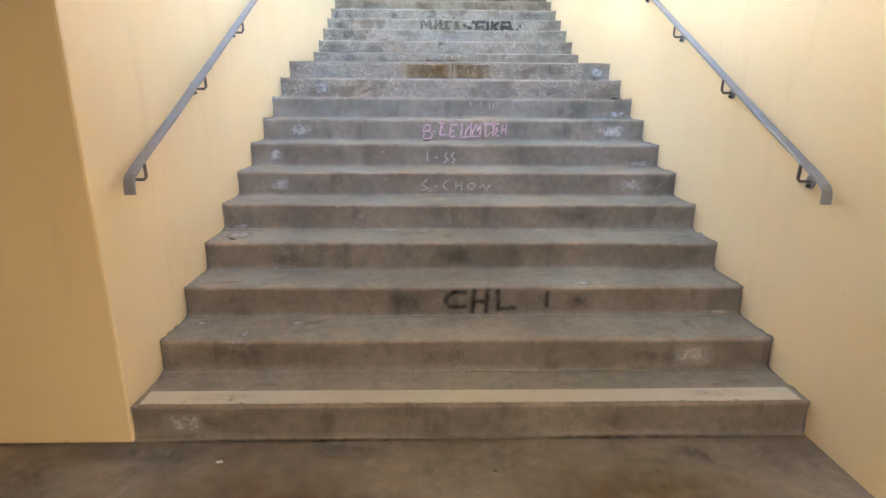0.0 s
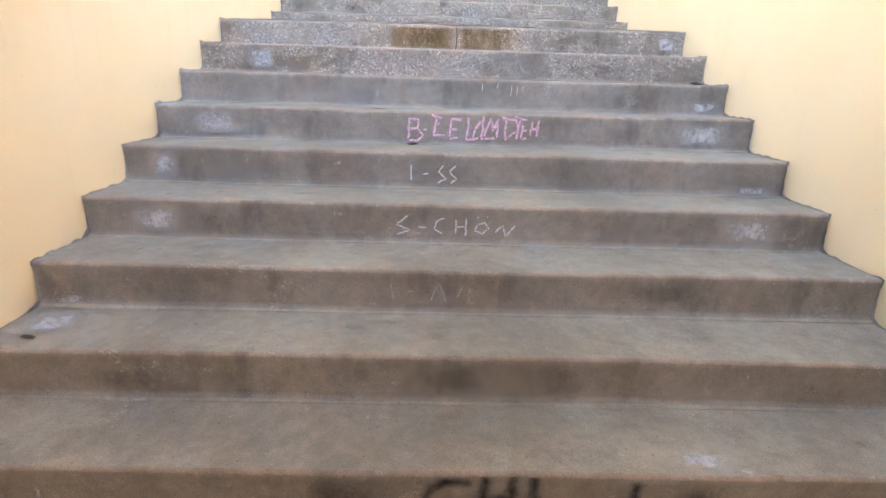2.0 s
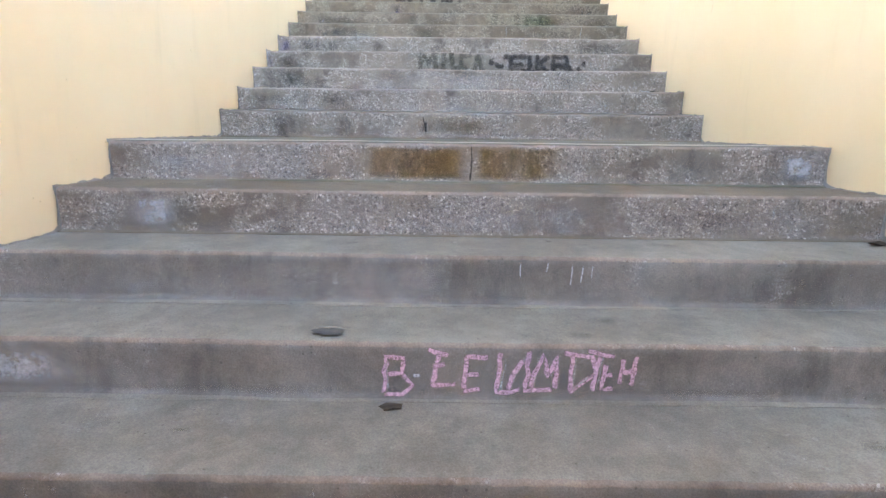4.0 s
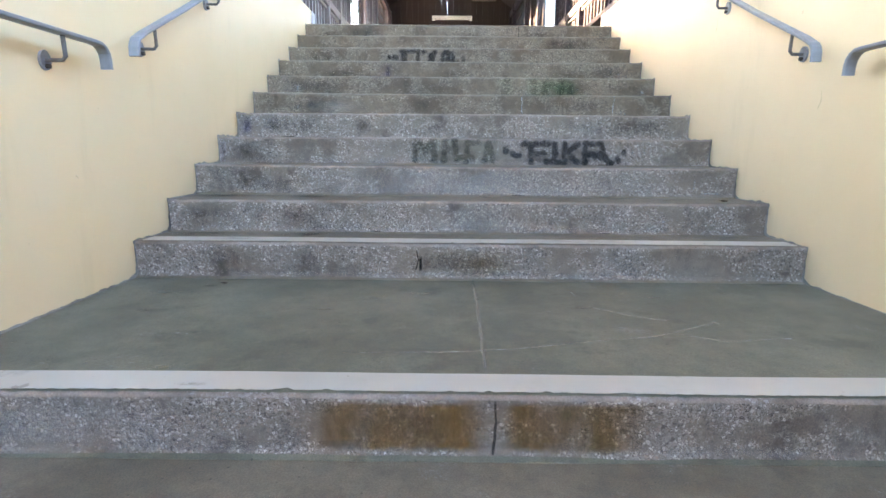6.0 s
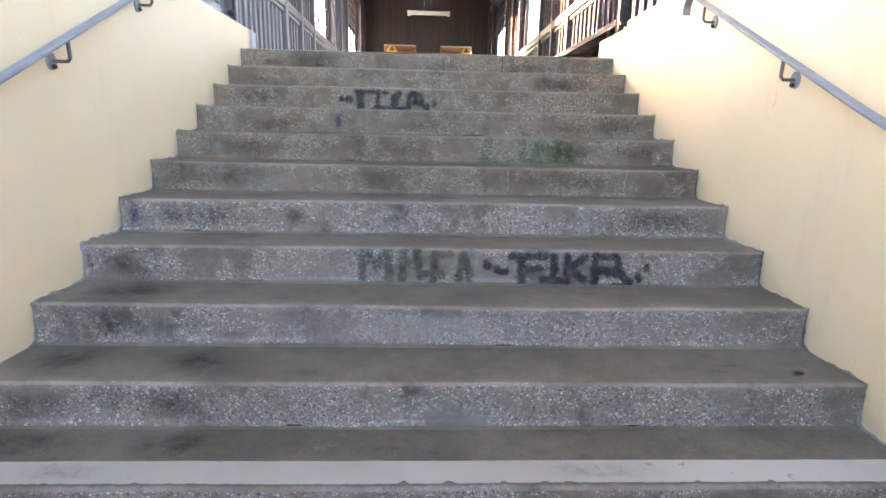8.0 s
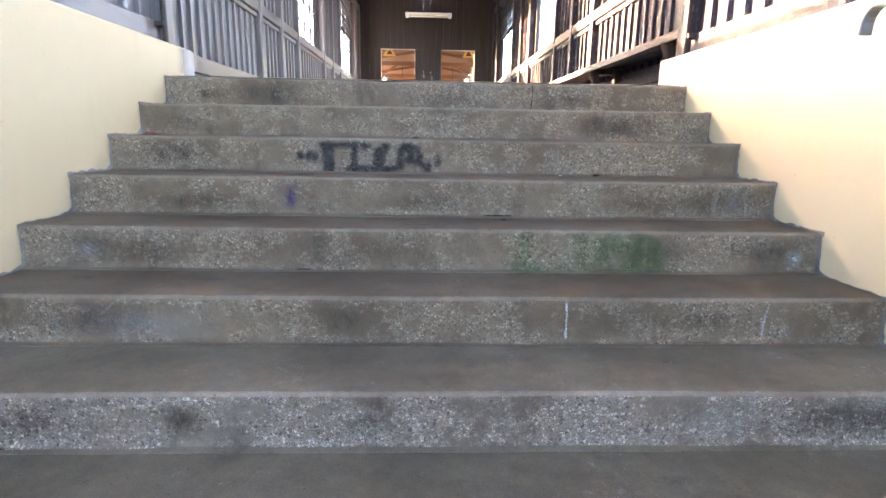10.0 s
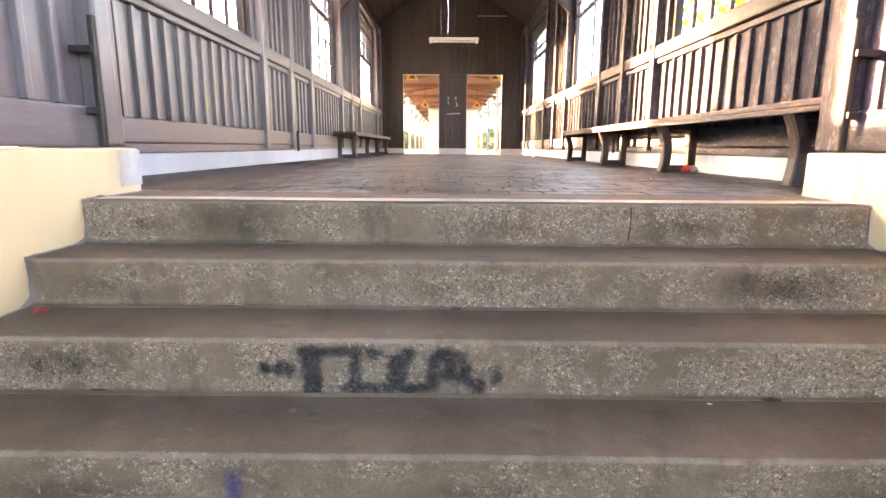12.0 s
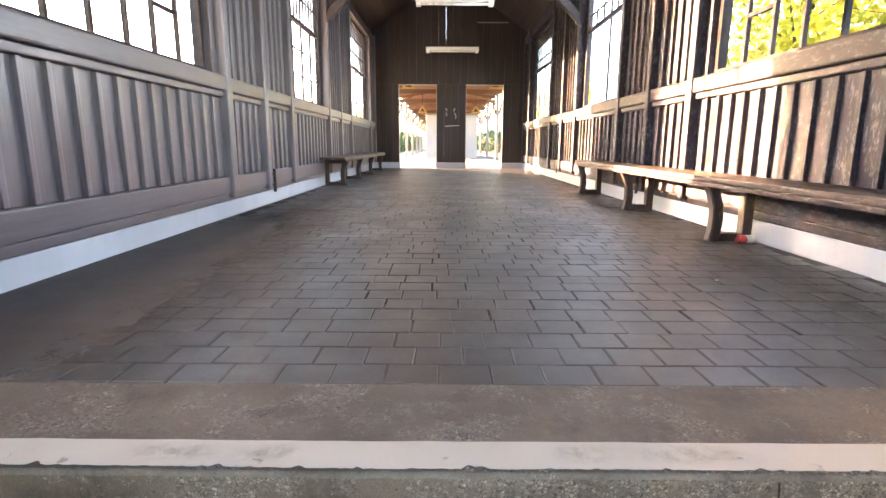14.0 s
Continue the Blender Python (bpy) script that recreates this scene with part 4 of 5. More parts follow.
def hanging_triangle(x, y, z):
    root = empty("hanging_sign", "yellow triangular sign hung from the platform canopy", "sign", "platform signs")
    bm = bmesh.new()
    outer = [(-0.24, 0.0), (0.24, 0.0), (0.0, 0.36)]
    inner = [(-0.12, 0.06), (0.12, 0.06), (0.0, 0.24)]
    for yy in (y, y + 0.03):
        a = [bm.verts.new((x + p, yy, z + q)) for p, q in outer]
        c = [bm.verts.new((x + p, yy, z + q)) for p, q in inner]
        for i in range(3):
            bm.faces.new((a[i], a[(i + 1) % 3], c[(i + 1) % 3], c[i]))
    part("triangle_rim", bm, M_SIGN, root)
    bm = bmesh.new()
    bm.faces.new([bm.verts.new((x + p, y + 0.015, z + q)) for p, q in inner])
    part("dark_middle", bm, M_LEG, root)
    part("hanger", boxed((x - 0.01, y + 0.005, z + 0.35), (x + 0.01, y + 0.025, 7.0 - 0.16 * abs(x))), M_IRON, root)
    return root


M_SIGN = plain("yellow_sign_enamel", (0.42, 0.21, 0.03), 0.4)
for x, y, z in ((-1.33, 27.0, 5.99), (1.55, 27.0, 5.99), (-1.22, 35.6, 5.70), (1.40, 35.6, 5.70)):
    hanging_triangle(x, y, z)


def tree_thing(seed, height, spread):
    rnd = random.Random(seed)
    root = empty("tree", "leafy green tree lit from behind by low sun", "tree", "trees beside the hall")
    bm = bmesh.new()
    trunk = [(0.12 * math.sin(i * 1.3), 0.1 * math.cos(i * 1.7), height * 0.6 * i / 6) for i in range(7)]

    def taper(pts, r0, r1):
        rings = []
        for i, p in enumerate(pts):
            r = r0 + (r1 - r0) * i / (len(pts) - 1)
            rings.append([bm.verts.new((p[0] + r * math.cos(a), p[1] + r * math.sin(a), p[2])) for a in np.linspace(0, 2 * math.pi, 7, endpoint=False)])
        for a, b in zip(rings, rings[1:]):
            for j in range(7):
                bm.faces.new((a[j], a[(j + 1) % 7], b[(j + 1) % 7], b[j]))
    taper(trunk, 0.16, 0.06)
    tips = []
    for i in range(11):
        base = trunk[2 + i % 5]
        ang = rnd.uniform(0, 6.28)
        ln = spread * rnd.uniform(0.55, 1.0)
        tip = (base[0] + ln * math.cos(ang), base[1] + ln * math.sin(ang), base[2] + rnd.uniform(0.3, 0.9) * height * 0.35)
        mid = tuple((a + b) / 2 + rnd.uniform(-0.1, 0.1) for a, b in zip(base, tip))
        taper([base, mid, tip], 0.05, 0.012)
        tips += [tip, mid, tuple(a * 0.6 + b * 0.4 for a, b in zip(tip, mid))]
    part("trunk", bm, M_BARK, root)
    tips += [(trunk[-1][0], trunk[-1][1], trunk[-1][2] + q) for q in (0.2, 0.7, 1.2)]
    verts, faces = [], []
    for tip in tips:
        rr = spread * rnd.uniform(0.22, 0.42)
        for _ in range(95):
            c = Vector(tip) + Vector((rnd.gauss(0, 0.5), rnd.gauss(0, 0.5), rnd.gauss(0, 0.45))) * rr
            d = Vector((rnd.uniform(-1, 1), rnd.uniform(-1, 1), rnd.uniform(-1, 1))).normalized()
            e = d.orthogonal().normalized()
            n = d.cross(e)
            q = rnd.uniform(0.06, 0.13)
            k = len(verts)
            verts += [tuple(c - d * q), tuple(c + e * q * 0.5), tuple(c + d * q + n * q * 0.2), tuple(c - e * q * 0.5)]
            faces.append((k, k + 1, k + 2, k + 3))
    me = bpy.data.meshes.new("crown")
    me.from_pydata(verts, [], faces)
    me.materials.append(M_LEAF)
    cr = new("crown", me)
    cr.parent = root
    return root


ta, tb = tree_thing(3, 5.2, 2.0), tree_thing(8, 6.5, 2.4)
ta.matrix_basis, tb.matrix_basis = pose(6.6, 13.6, 3.28), pose(7.6, 16.9, 3.28, 0, 0, 40)
rnd = random.Random(5)
for i, (x, y) in enumerate(((6.9, 19.8), (8.3, 10.6), (9.2, 23.0), (10.5, 27.5), (8.2, 33.0), (9.5, 39.0), (8.8, 46.0), (10.2, 54.0), (11.5, 14.5), (12.0, 19.0), (-12, 62), (-9.5, 70), (9.5, 64.0), (-15.0, 55))):
    copy_thing(ta if i % 2 else tb, pose(x, y, 3.28, 0, 0, rnd.uniform(0, 360)))


# hedges along both sides of the platform
def hedge(x0, x1, y0, y1, z1, count, seed):
    r = random.Random(seed)
    verts, faces = [], []
    for _ in range(count):
        y = r.uniform(y0, y1)
        top = z1 * (0.8 + 0.3 * noise.noise(Vector((y * 0.5, seed, 0))))
        c = Vector((r.uniform(x0, x1), y, 3.3 + top * r.random() ** 0.7))
        d = Vector((r.uniform(-1, 1), r.uniform(-1, 1), r.uniform(-1, 1))).normalized()
        e = d.orthogonal().normalized()
        q = r.uniform(0.07, 0.16)
        k = len(verts)
        verts += [tuple(c - d * q), tuple(c + e * q * 0.6), tuple(c + d * q), tuple(c - e * q * 0.6)]
        faces.append((k, k + 1, k + 2, k + 3))
    me = bpy.data.meshes.new("hedge")
    me.from_pydata(verts, [], faces)
    me.materials.append(M_HEDGE)
    return tagged(new("hedge", me), "dense green bushes beside the platform", "bushes", kind="stuff")


M_HEDGE = plain("hedge_leaves", (0.075, 0.11, 0.022), 0.7, 0, 0.5, 4.0)
hedge(5.2, 7.5, 26, 85, 2.3, 14000, 1)
hedge(-9.0, -6.0, 26, 85, 2.0, 14000, 2)
hedge(-7.5, -4.0, 60, 112, 2.6, 12000, 3)
hedge(4.3, 7.5, 60, 112, 2.8, 12000, 4)


# ---- writing and marks on the steps ----
M_SCRATCH = soft_mark("broken_pale_scratch", (0.50, 0.49, 0.45), 0.75, 0.85, 24.0, (0.0, 0.9), fuzz=0.3)
M_SEAM = soft_mark("thin_mortar_seam", (0.34, 0.29, 0.22), 0.5, 0.7, 14.0, (0.0, 1.0), fuzz=0.8)
M_SMUT_WARM = soft_mark("brown_dirt_stain", (0.07, 0.05, 0.034), 0.45, 0.8, 8.0, (0.0, 1.0), fuzz=0.8)
M_GRIME = soft_mark("grime_on_paint", (0.16, 0.13, 0.10), 0.4, 0.95, 26.0, (0.0, 0.9), fuzz=0.4)
M_SPECK = soft_mark("white_paint_specks", (0.56, 0.54, 0.52), 0.55, 0.85, 60.0, (0.0, 0.9), fuzz=0.2)
M_FOOT = soft_mark("lime_along_foot", (0.42, 0.385, 0.35), 0.35, 0.95, 20.0, (0.0, 0.8), fuzz=0.3)
LIFT = [0.0]


def ribbon(bm, uv, pts, width):
    """A stroke through points in a plane that faces the viewer on the stairs; it fades at both ends."""
    LIFT[0] = (LIFT[0] + 0.0002) % 0.0016
    pts = [Vector(p) for p in pts]
    if len(pts) == 1:
        pts = [pts[0] + Vector((-width * 0.5, 0, 0)), pts[0] + Vector((width * 0.5, 0, 0))]
    fine = []
    for a, b in zip(pts, pts[1:]):
        n = max(2, int((b - a).length / 0.02))
        fine += [a.lerp(b, i / n) for i in range(n)]
    fine.append(pts[-1])
    prev = None
    for i, p in enumerate(fine):
        d = (fine[min(i + 1, len(fine) - 1)] - fine[max(i - 1, 0)]).normalized()
        nrm = FACE[0].cross(d).normalized()
        w = width * (0.42 + 0.16 * noise.noise(p * 40))
        q = p + FACE[0] * LIFT[0] + nrm * (0.22 * width + 0.0015) * noise.noise(p * 55 + Vector((3, 7, 1)))
        u = 0.08 if i in (0, len(fine) - 1) else 0.5
        cur = (bm.verts.new(q - nrm * w), bm.verts.new(q + nrm * w), u)
        if prev:
            f = bm.faces.new((prev[0], cur[0], cur[1], prev[1]))
            for l, c in zip(f.loops, ((prev[2], 0), (cur[2], 0), (cur[2], 1), (prev[2], 1))):
                l[uv].uv = c
        prev = cur


FACE = [Vector((0, -1, 0))]


def writing(name, k, strokes, to_x, to_z, width, mat, label, lift=0.0045):
    """Strokes drawn on the riser of step k; to_x and to_z lay the sketch's units onto the riser."""
    FACE[0] = Vector((0, -1, 0))
    root = empty(name, label, "graffiti")
    for st in strokes:
        bm = bmesh.new()
        ribbon(bm, bm.loops.layers.uv.new("uv"), [(to_x(a, b), NOSE[k] - lift + wobble(to_x(a, b), k * 3.1, k * RISE, 0.006, 1.3), to_z(a, b)) for a, b in st], width)
        part("stroke", bm, mat, root)
    return root


def spray(k, strokes, to_x, to_z, r, soft, mat, label, lift=0.0062):
    """Soft blots of paint on a riser: one fine sheet whose density falls off round the strokes. A stroke may bring its own radius."""
    segs = []
    for st in strokes:
        rr = r
        if not isinstance(st[-1], tuple):
            st, rr = st[:-1], st[-1]
        p = [Vector((to_x(a, b), to_z(a, b))) for a, b in st]
        segs += [(a, b, rr) for a, b in zip(p, p[1:] or p)]
    x0, x1 = min(min(a.x, b.x) for a, b, _ in segs) - r - soft, max(max(a.x, b.x) for a, b, _ in segs) + r + soft
    z0, z1 = (k - 1) * RISE + 0.004, k * RISE - 0.004
    nx, nz = int((x1 - x0) / 0.004), int((z1 - z0) / 0.004)

    def density(x, z):
        p = Vector((x, z))
        best = -1.0
        for a, b, rr in segs:
            ab = b - a
            t = max(0.0, min(1.0, (p - a).dot(ab) / max(ab.length_squared, 1e-9)))
            best = max(best, rr - (p - a - ab * t).length)
        best += 0.50 * r * noise.noise(Vector((x * 45, z * 45, k))) + 0.15 * r * noise.noise(Vector((x * 130, z * 130, k)))
        q = max(0.0, min(1.0, 0.5 + best / soft))
        return q * q * (3 - 2 * q) * (0.82 + 0.3 * noise.noise(Vector((x * 22, z * 22, 9))))
    bm = bmesh.new()
    uv = bm.loops.layers.uv.new("uv")
    grid, den = {}, {}
    for i in range(nx + 1):
        for j in range(nz + 1):
            x, z = x0 + (x1 - x0) * i / nx, z0 + (z1 - z0) * j / nz
            den[i, j] = max(0.0, min(1.0, density(x, z)))
            grid[i, j] = (x, NOSE[k] - lift + wobble(x, k * 3.1, k * RISE, 0.006, 1.3), z)
    vs = {}
    for i in range(nx):
        for j in range(nz):
            q = [(i, j), (i + 1, j), (i + 1, j + 1), (i, j + 1)]
            if max(den[c] for c in q) < 0.02:
                continue
            for c in q:
                if c not in vs:
                    vs[c] = bm.verts.new(grid[c])
            f = bm.faces.new([vs[c] for c in q])
            for l, c in zip(f.loops, q):
                l[uv].uv = (0.5 * den[c], 0.5)
    return tagged(obj("spray_writing", bm, mat), label, "graffiti")


pink = [[(215, 240), (222, 125), (275, 128), (272, 175), (222, 180)], [(272, 180), (300, 215), (270, 245), (215, 240)],
        [(348, 100), (415, 125)], [(385, 115), (360, 215)], [(365, 160), (405, 150)], [(355, 218), (440, 215)],
        [(460, 125), (535, 135)], [(470, 125), (460, 235)], [(460, 185), (510, 185)], [(455, 238), (515, 232)],
        [(570, 115), (560, 245), (635, 238)], [(590, 235), (640, 140)], [(655, 112), (650, 240), (735, 240)]]
pink += [[(660, 235), (700, 130), (715, 200), (742, 130), (738, 240)], [(790, 130), (785, 245)], [(760, 122), (850, 140), (862, 190), (780, 250)],
         [(830, 118), (920, 142)], [(870, 135), (855, 250)], [(890, 160), (885, 240), (920, 238)], [(888, 200), (915, 200)],
         [(945, 145), (935, 230)], [(985, 138), (970, 235)], [(940, 190), (980, 185)]]
writing("chalk_writing", 8, pink, lambda a, b: -0.252 + (a - 210) * 0.00085, lambda a, b: 1.268 - (b - (a - 210) * 0.035 - 95) * 0.00088, 0.021, M_CHALK_PINK, "pink chalk capital letters scrawled across a stair riser")
writing("chalk_writing", 8, [[(303, 184), (328, 184)]], lambda a, b: -0.252 + (a - 210) * 0.00085, lambda a, b: 1.268 - (b - (a - 210) * 0.035 - 95) * 0.00088, 0.014, M_CHALK_WHITE, "short white chalk dash on a stair riser")
pale = [[(225, 130), (228, 235)], [(590, 130), (572, 240)], [(600, 235), (648, 128)], [(690, 128), (668, 236)], [(722, 205), (752, 125)], [(800, 135), (795, 240), (860, 190)], [(880, 130), (868, 248)], [(950, 150), (945, 225)]]
writing("chalk_writing", 8, pale, lambda a, b: -0.252 + (a - 210) * 0.00085, lambda a, b: 1.268 - (b - (a - 210) * 0.035 - 95) * 0.00088, 0.011, M_CHALK_FAINT, "thin whitish chalk strokes over the pink letters")
white = [[(215, 430), (220, 550)], [(285, 497), (330, 492)], [(420, 432), (385, 480), (435, 525), (375, 555)], [(500, 435), (455, 480), (500, 522), (460, 558)]]
writing("chalk_writing", 7, white, lambda a, b: -0.233 + (a - 194) * 0.000724, lambda a, b: 1.078 - (b - 424) * 0.0007, 0.014, M_CHALK_WHITE, "white chalk letters on a stair riser")
white = [[(290, 185), (210, 255), (300, 285), (210, 322)], [(335, 270), (400, 268)], [(505, 200), (450, 230), (440, 280), (495, 310)], [(567, 205), (567, 310)], [(627, 195), (627, 325)],
         [(567, 262), (627, 258)], [(700, 240), (740, 225), (765, 265), (730, 300), (685, 285), (700, 240)], [(695, 188), (700, 202)], [(755, 183), (757, 200)], [(800, 300), (850, 240), (870, 315), (930, 235)]]
writing("chalk_writing", 6, white, lambda a, b: -0.266 + (a - 204) * 0.00067, lambda a, b: 0.922 - (b - 183) * 0.00062, 0.0125, M_CHALK_WHITE, "white chalk word in capitals on a stair riser")
faint = [[(710, 418), (714, 452)], [(730, 435), (744, 435)], [(765, 452), (778, 420), (790, 452)], [(804, 445), (814, 422)], [(822, 425), (822, 452), (832, 450)]]
writing("chalk_writing", 5, faint, lambda a, b: -0.269 + (a - 705) * 0.00246, lambda a, b: 0.77 - (b - 415) * 0.0024, 0.014, M_CHALK_FAINT, "nearly rubbed out chalk letters on a stair riser")
black = [[(625, 78), (560, 76), (515, 95), (500, 130), (530, 170), (625, 172)], [(692, 66), (685, 205)], [(780, 66), (775, 200)], [(690, 140), (780, 135)], [(852, 66), (858, 186), (965, 182)]]
bx, bz = (lambda a, b: -0.136 + (a - 478) * 0.0008), (lambda a, b: 0.470 - (b - 61) * 0.00088)
spray(3, black, bx, bz, 0.012, 0.034, M_SPRAY, "blurred black spray paint letters on a stair riser")
spray(3, [[(1183, 85), (1182, 130), (1180, 165)]], bx, bz, 0.012, 0.04, M_SPRAY, "black spray paint drip on a stair riser")
old = [[(228, 205), (236, 98)], [(240, 98), (280, 165), (318, 98)], [(322, 98), (330, 208)], [(375, 212), (385, 100)], [(430, 100), (440, 200)], [(385, 152), (430, 150)], [(490, 212), (497, 112), (552, 112)], [(585, 208), (605, 115), (628, 208)], [(455, 190), (520, 196)]]
gx, gz = (lambda a, b: -0.314 + (a - 215) * 0.00119), (lambda a, b: 2.394 - (b - 95) * 0.00112)
spray(15, old, gx, gz, 0.020, 0.026, M_SPRAY_OLD, "faded olive and blue-grey spray paint blots on a stair riser")
blots = [[(253, 97), (253, 83)], [(295, 68), (331, 59)], [(400, 131), (406, 10)], [(357, 130), (508, 132)], [(403, 72), (482, 73)], [(546, 130), (548, 27)], [(495, 24), (587, 25)], [(607, 131), (610, 17)], [(613, 72), (684, 132)], [(628, 72), (690, 21)], [(730, 135), (732, 19)], [(730, 135), (827, 131), (839, 80), (745, 66)], [(792, 59), (849, 55), (891, 20)], [(928, 46), (931, 38)], [(963, 86), (966, 79)]]
spray(15, blots, lambda a, b: a * 0.001, lambda a, b: 14 * RISE + b * 0.001, 0.019, 0.022, M_SPRAY_HARD, "thick black spray paint blots in a row on a stair riser")
blots = [[(480, 419), (484, 424)], [(503, 423), (512, 423), 0.024], [(532, 398), (606, 397), 0.016], [(544, 402), (545, 452), 0.029], [(605, 400), (604, 450), 0.018], [(592, 450), (700, 449), 0.018], [(629, 399), (631, 400), 0.02],
         [(676, 399), (677, 400), 0.02], [(663, 415), (660, 442), 0.030], [(720, 400), (748, 404), 0.022], [(714, 408), (712, 440), 0.022], [(752, 410), (756, 440), 0.018], [(715, 428), (755, 432), 0.02], [(735, 412), (736, 420), 0.024],
         [(756, 440), (776, 449), 0.014], [(774, 438), (776, 442), 0.014], [(796, 426), (797, 434), 0.018], [(641, 445), (639, 459), 0.003], [(648, 446), (646, 456), 0.003], [(711, 440), (708, 452), 0.003], [(738, 436), (740, 447), 0.003], [(744, 440), (746, 455), 0.003], [(765, 448), (766, 461), 0.003]]
spray(20, blots, lambda a, b: -0.635 + (a - 470) * 0.002044, lambda a, b: 3.180 - (b - 392) * 0.00205, 0.016, 0.030, M_SPRAY_HARD, "dripping black spray paint blots on a high stair riser")
green = [[(1025, 674), (1018, 750)], [(1005, 752), (1120, 758)], [(1155, 674), (1162, 752)], [(1222, 680), (1200, 752)], [(1215, 684), (1265, 700)], [(1292, 678), (1288, 752)], [(1330, 690), (1350, 750)], [(1180, 752), (1390, 756)]]
spray(18, green, lambda a, b: 0.297 + (a - 990) * 0.00157, lambda a, b: 2.862 - (b - 672) * 0.00165, 0.026, 0.05, M_SPRAY_GREEN, "faded green spray paint letters on a stair riser")
drips = [[(920, 470), (921, 500)], [(968, 470), (966, 490)], [(1010, 475), (1008, 512)], [(1028, 475), (1026, 508)], [(1046, 475), (1044, 500)]]
writing("paint_drips", 9, drips, lambda a, b: 0.139 + (a - 920) * 0.00178, lambda a, b: 1.425 - (b - 470) * 0.00185, 0.007, M_CHALK_WHITE, "thin cream paint drips on a stair riser")
writing("paint_drips", 17, [[(-0.012, 0.01), (-0.010, -0.12)], [(0.630, 0.012), (0.648, 0.008), (0.640, -0.05), (0.638, -0.11)], [(0.70, -0.07), (0.70, -0.11)]], lambda a, b: 0.44 + a, lambda a, b: 2.70 + b, 0.016, M_CHALK_FAINT, "pale paint drips on a stair riser")
writing("crack_line", 11, [[(0.012, 1.752), (0.014, 1.70), (0.011, 1.61)]], lambda a, b: a, lambda a, b: b, 0.010, M_CRACK, "dark vertical crack in a stair riser")
writing("crack_line", 22, [[(0.584, 3.512), (0.588, 3.45), (0.583, 3.375)]], lambda a, b: a, lambda a, b: b, 0.007, M_CRACK, "dark vertical crack in the top stair riser")
writing("crack_line", 12, [[(-0.235, 1.895), (-0.225, 1.85), (-0.24, 1.80)]], lambda a, b: a, lambda a, b: b, 0.006, M_CRACK, "dark crack in a stair riser")


def floor_line(name, pts, z, width, mat, label):
    FACE[0] = Vector((0, 0, 1))
    root = empty(name, label, "marking")
    for st in pts:
        bm = bmesh.new()
        ribbon(bm, bm.loops.layers.uv.new("uv"), [(x, y, z) for x, y in st], width)
        part("stroke", bm, mat, root)
    return root


LZ = 11 * RISE + 0.006
floor_line("scratch_marks", [[(0.399, 6.53), (0.41, 6.42)], [(0.42, 6.30), (0.55, 6.19), (0.66, 6.14)], [(-0.40, 5.83), (-0.1, 5.84), (0.10, 5.87), (0.30, 5.93), (0.56, 5.99), (0.81, 6.13)], [(0.62, 6.02), (0.75, 5.95), (0.98, 5.98)], [(0.80, 6.15), (0.81, 6.10)]], LZ, 0.012, M_SCRATCH, "pale scratches across the concrete landing")
floor_line("joint_line", [[(0.015, 6.70), (0.012, 6.4), (0.006, 6.0), (0.0, 5.72)]], LZ, 0.022, M_SEAM, "pale mortar seam across the concrete landing")

floor_line("chalk_squiggle", [[(-0.075, 8.472), (-0.02, 8.466), (0.012, 8.446), (0.035, 8.462), (0.075, 8.478), (0.11, 8.482)], [(0.07, 8.492), (0.115, 8.478)]], 17 * RISE + 0.007, 0.010, M_SCRATCH, "pale chalk squiggle on a concrete step")
rnd = random.Random(21)
for k, x, z, w, h in ((19, 1.22, 0.03, 0.03, 0.10), (19, 1.28, 0.02, 0.05, 0.09), (19, 1.36, 0.01, 0.015, 0.10), (17, 1.15, 0.01, 0.04, 0.06), (17, -1.2, 0.03, 0.05, 0.07), (18, -1.3, 0.03, 0.10, 0.08), (18, 1.35, 0.01, 0.09, 0.09), (13, 0.95, 0.02, 0.05, 0.1), (15, 1.0, 0.02, 0.04, 0.12), (15, 1.08, 0.03, 0.02, 0.11)):
    riser_mark(k, x, x + w, z, z + h, M_SPECK, "lime_streak")
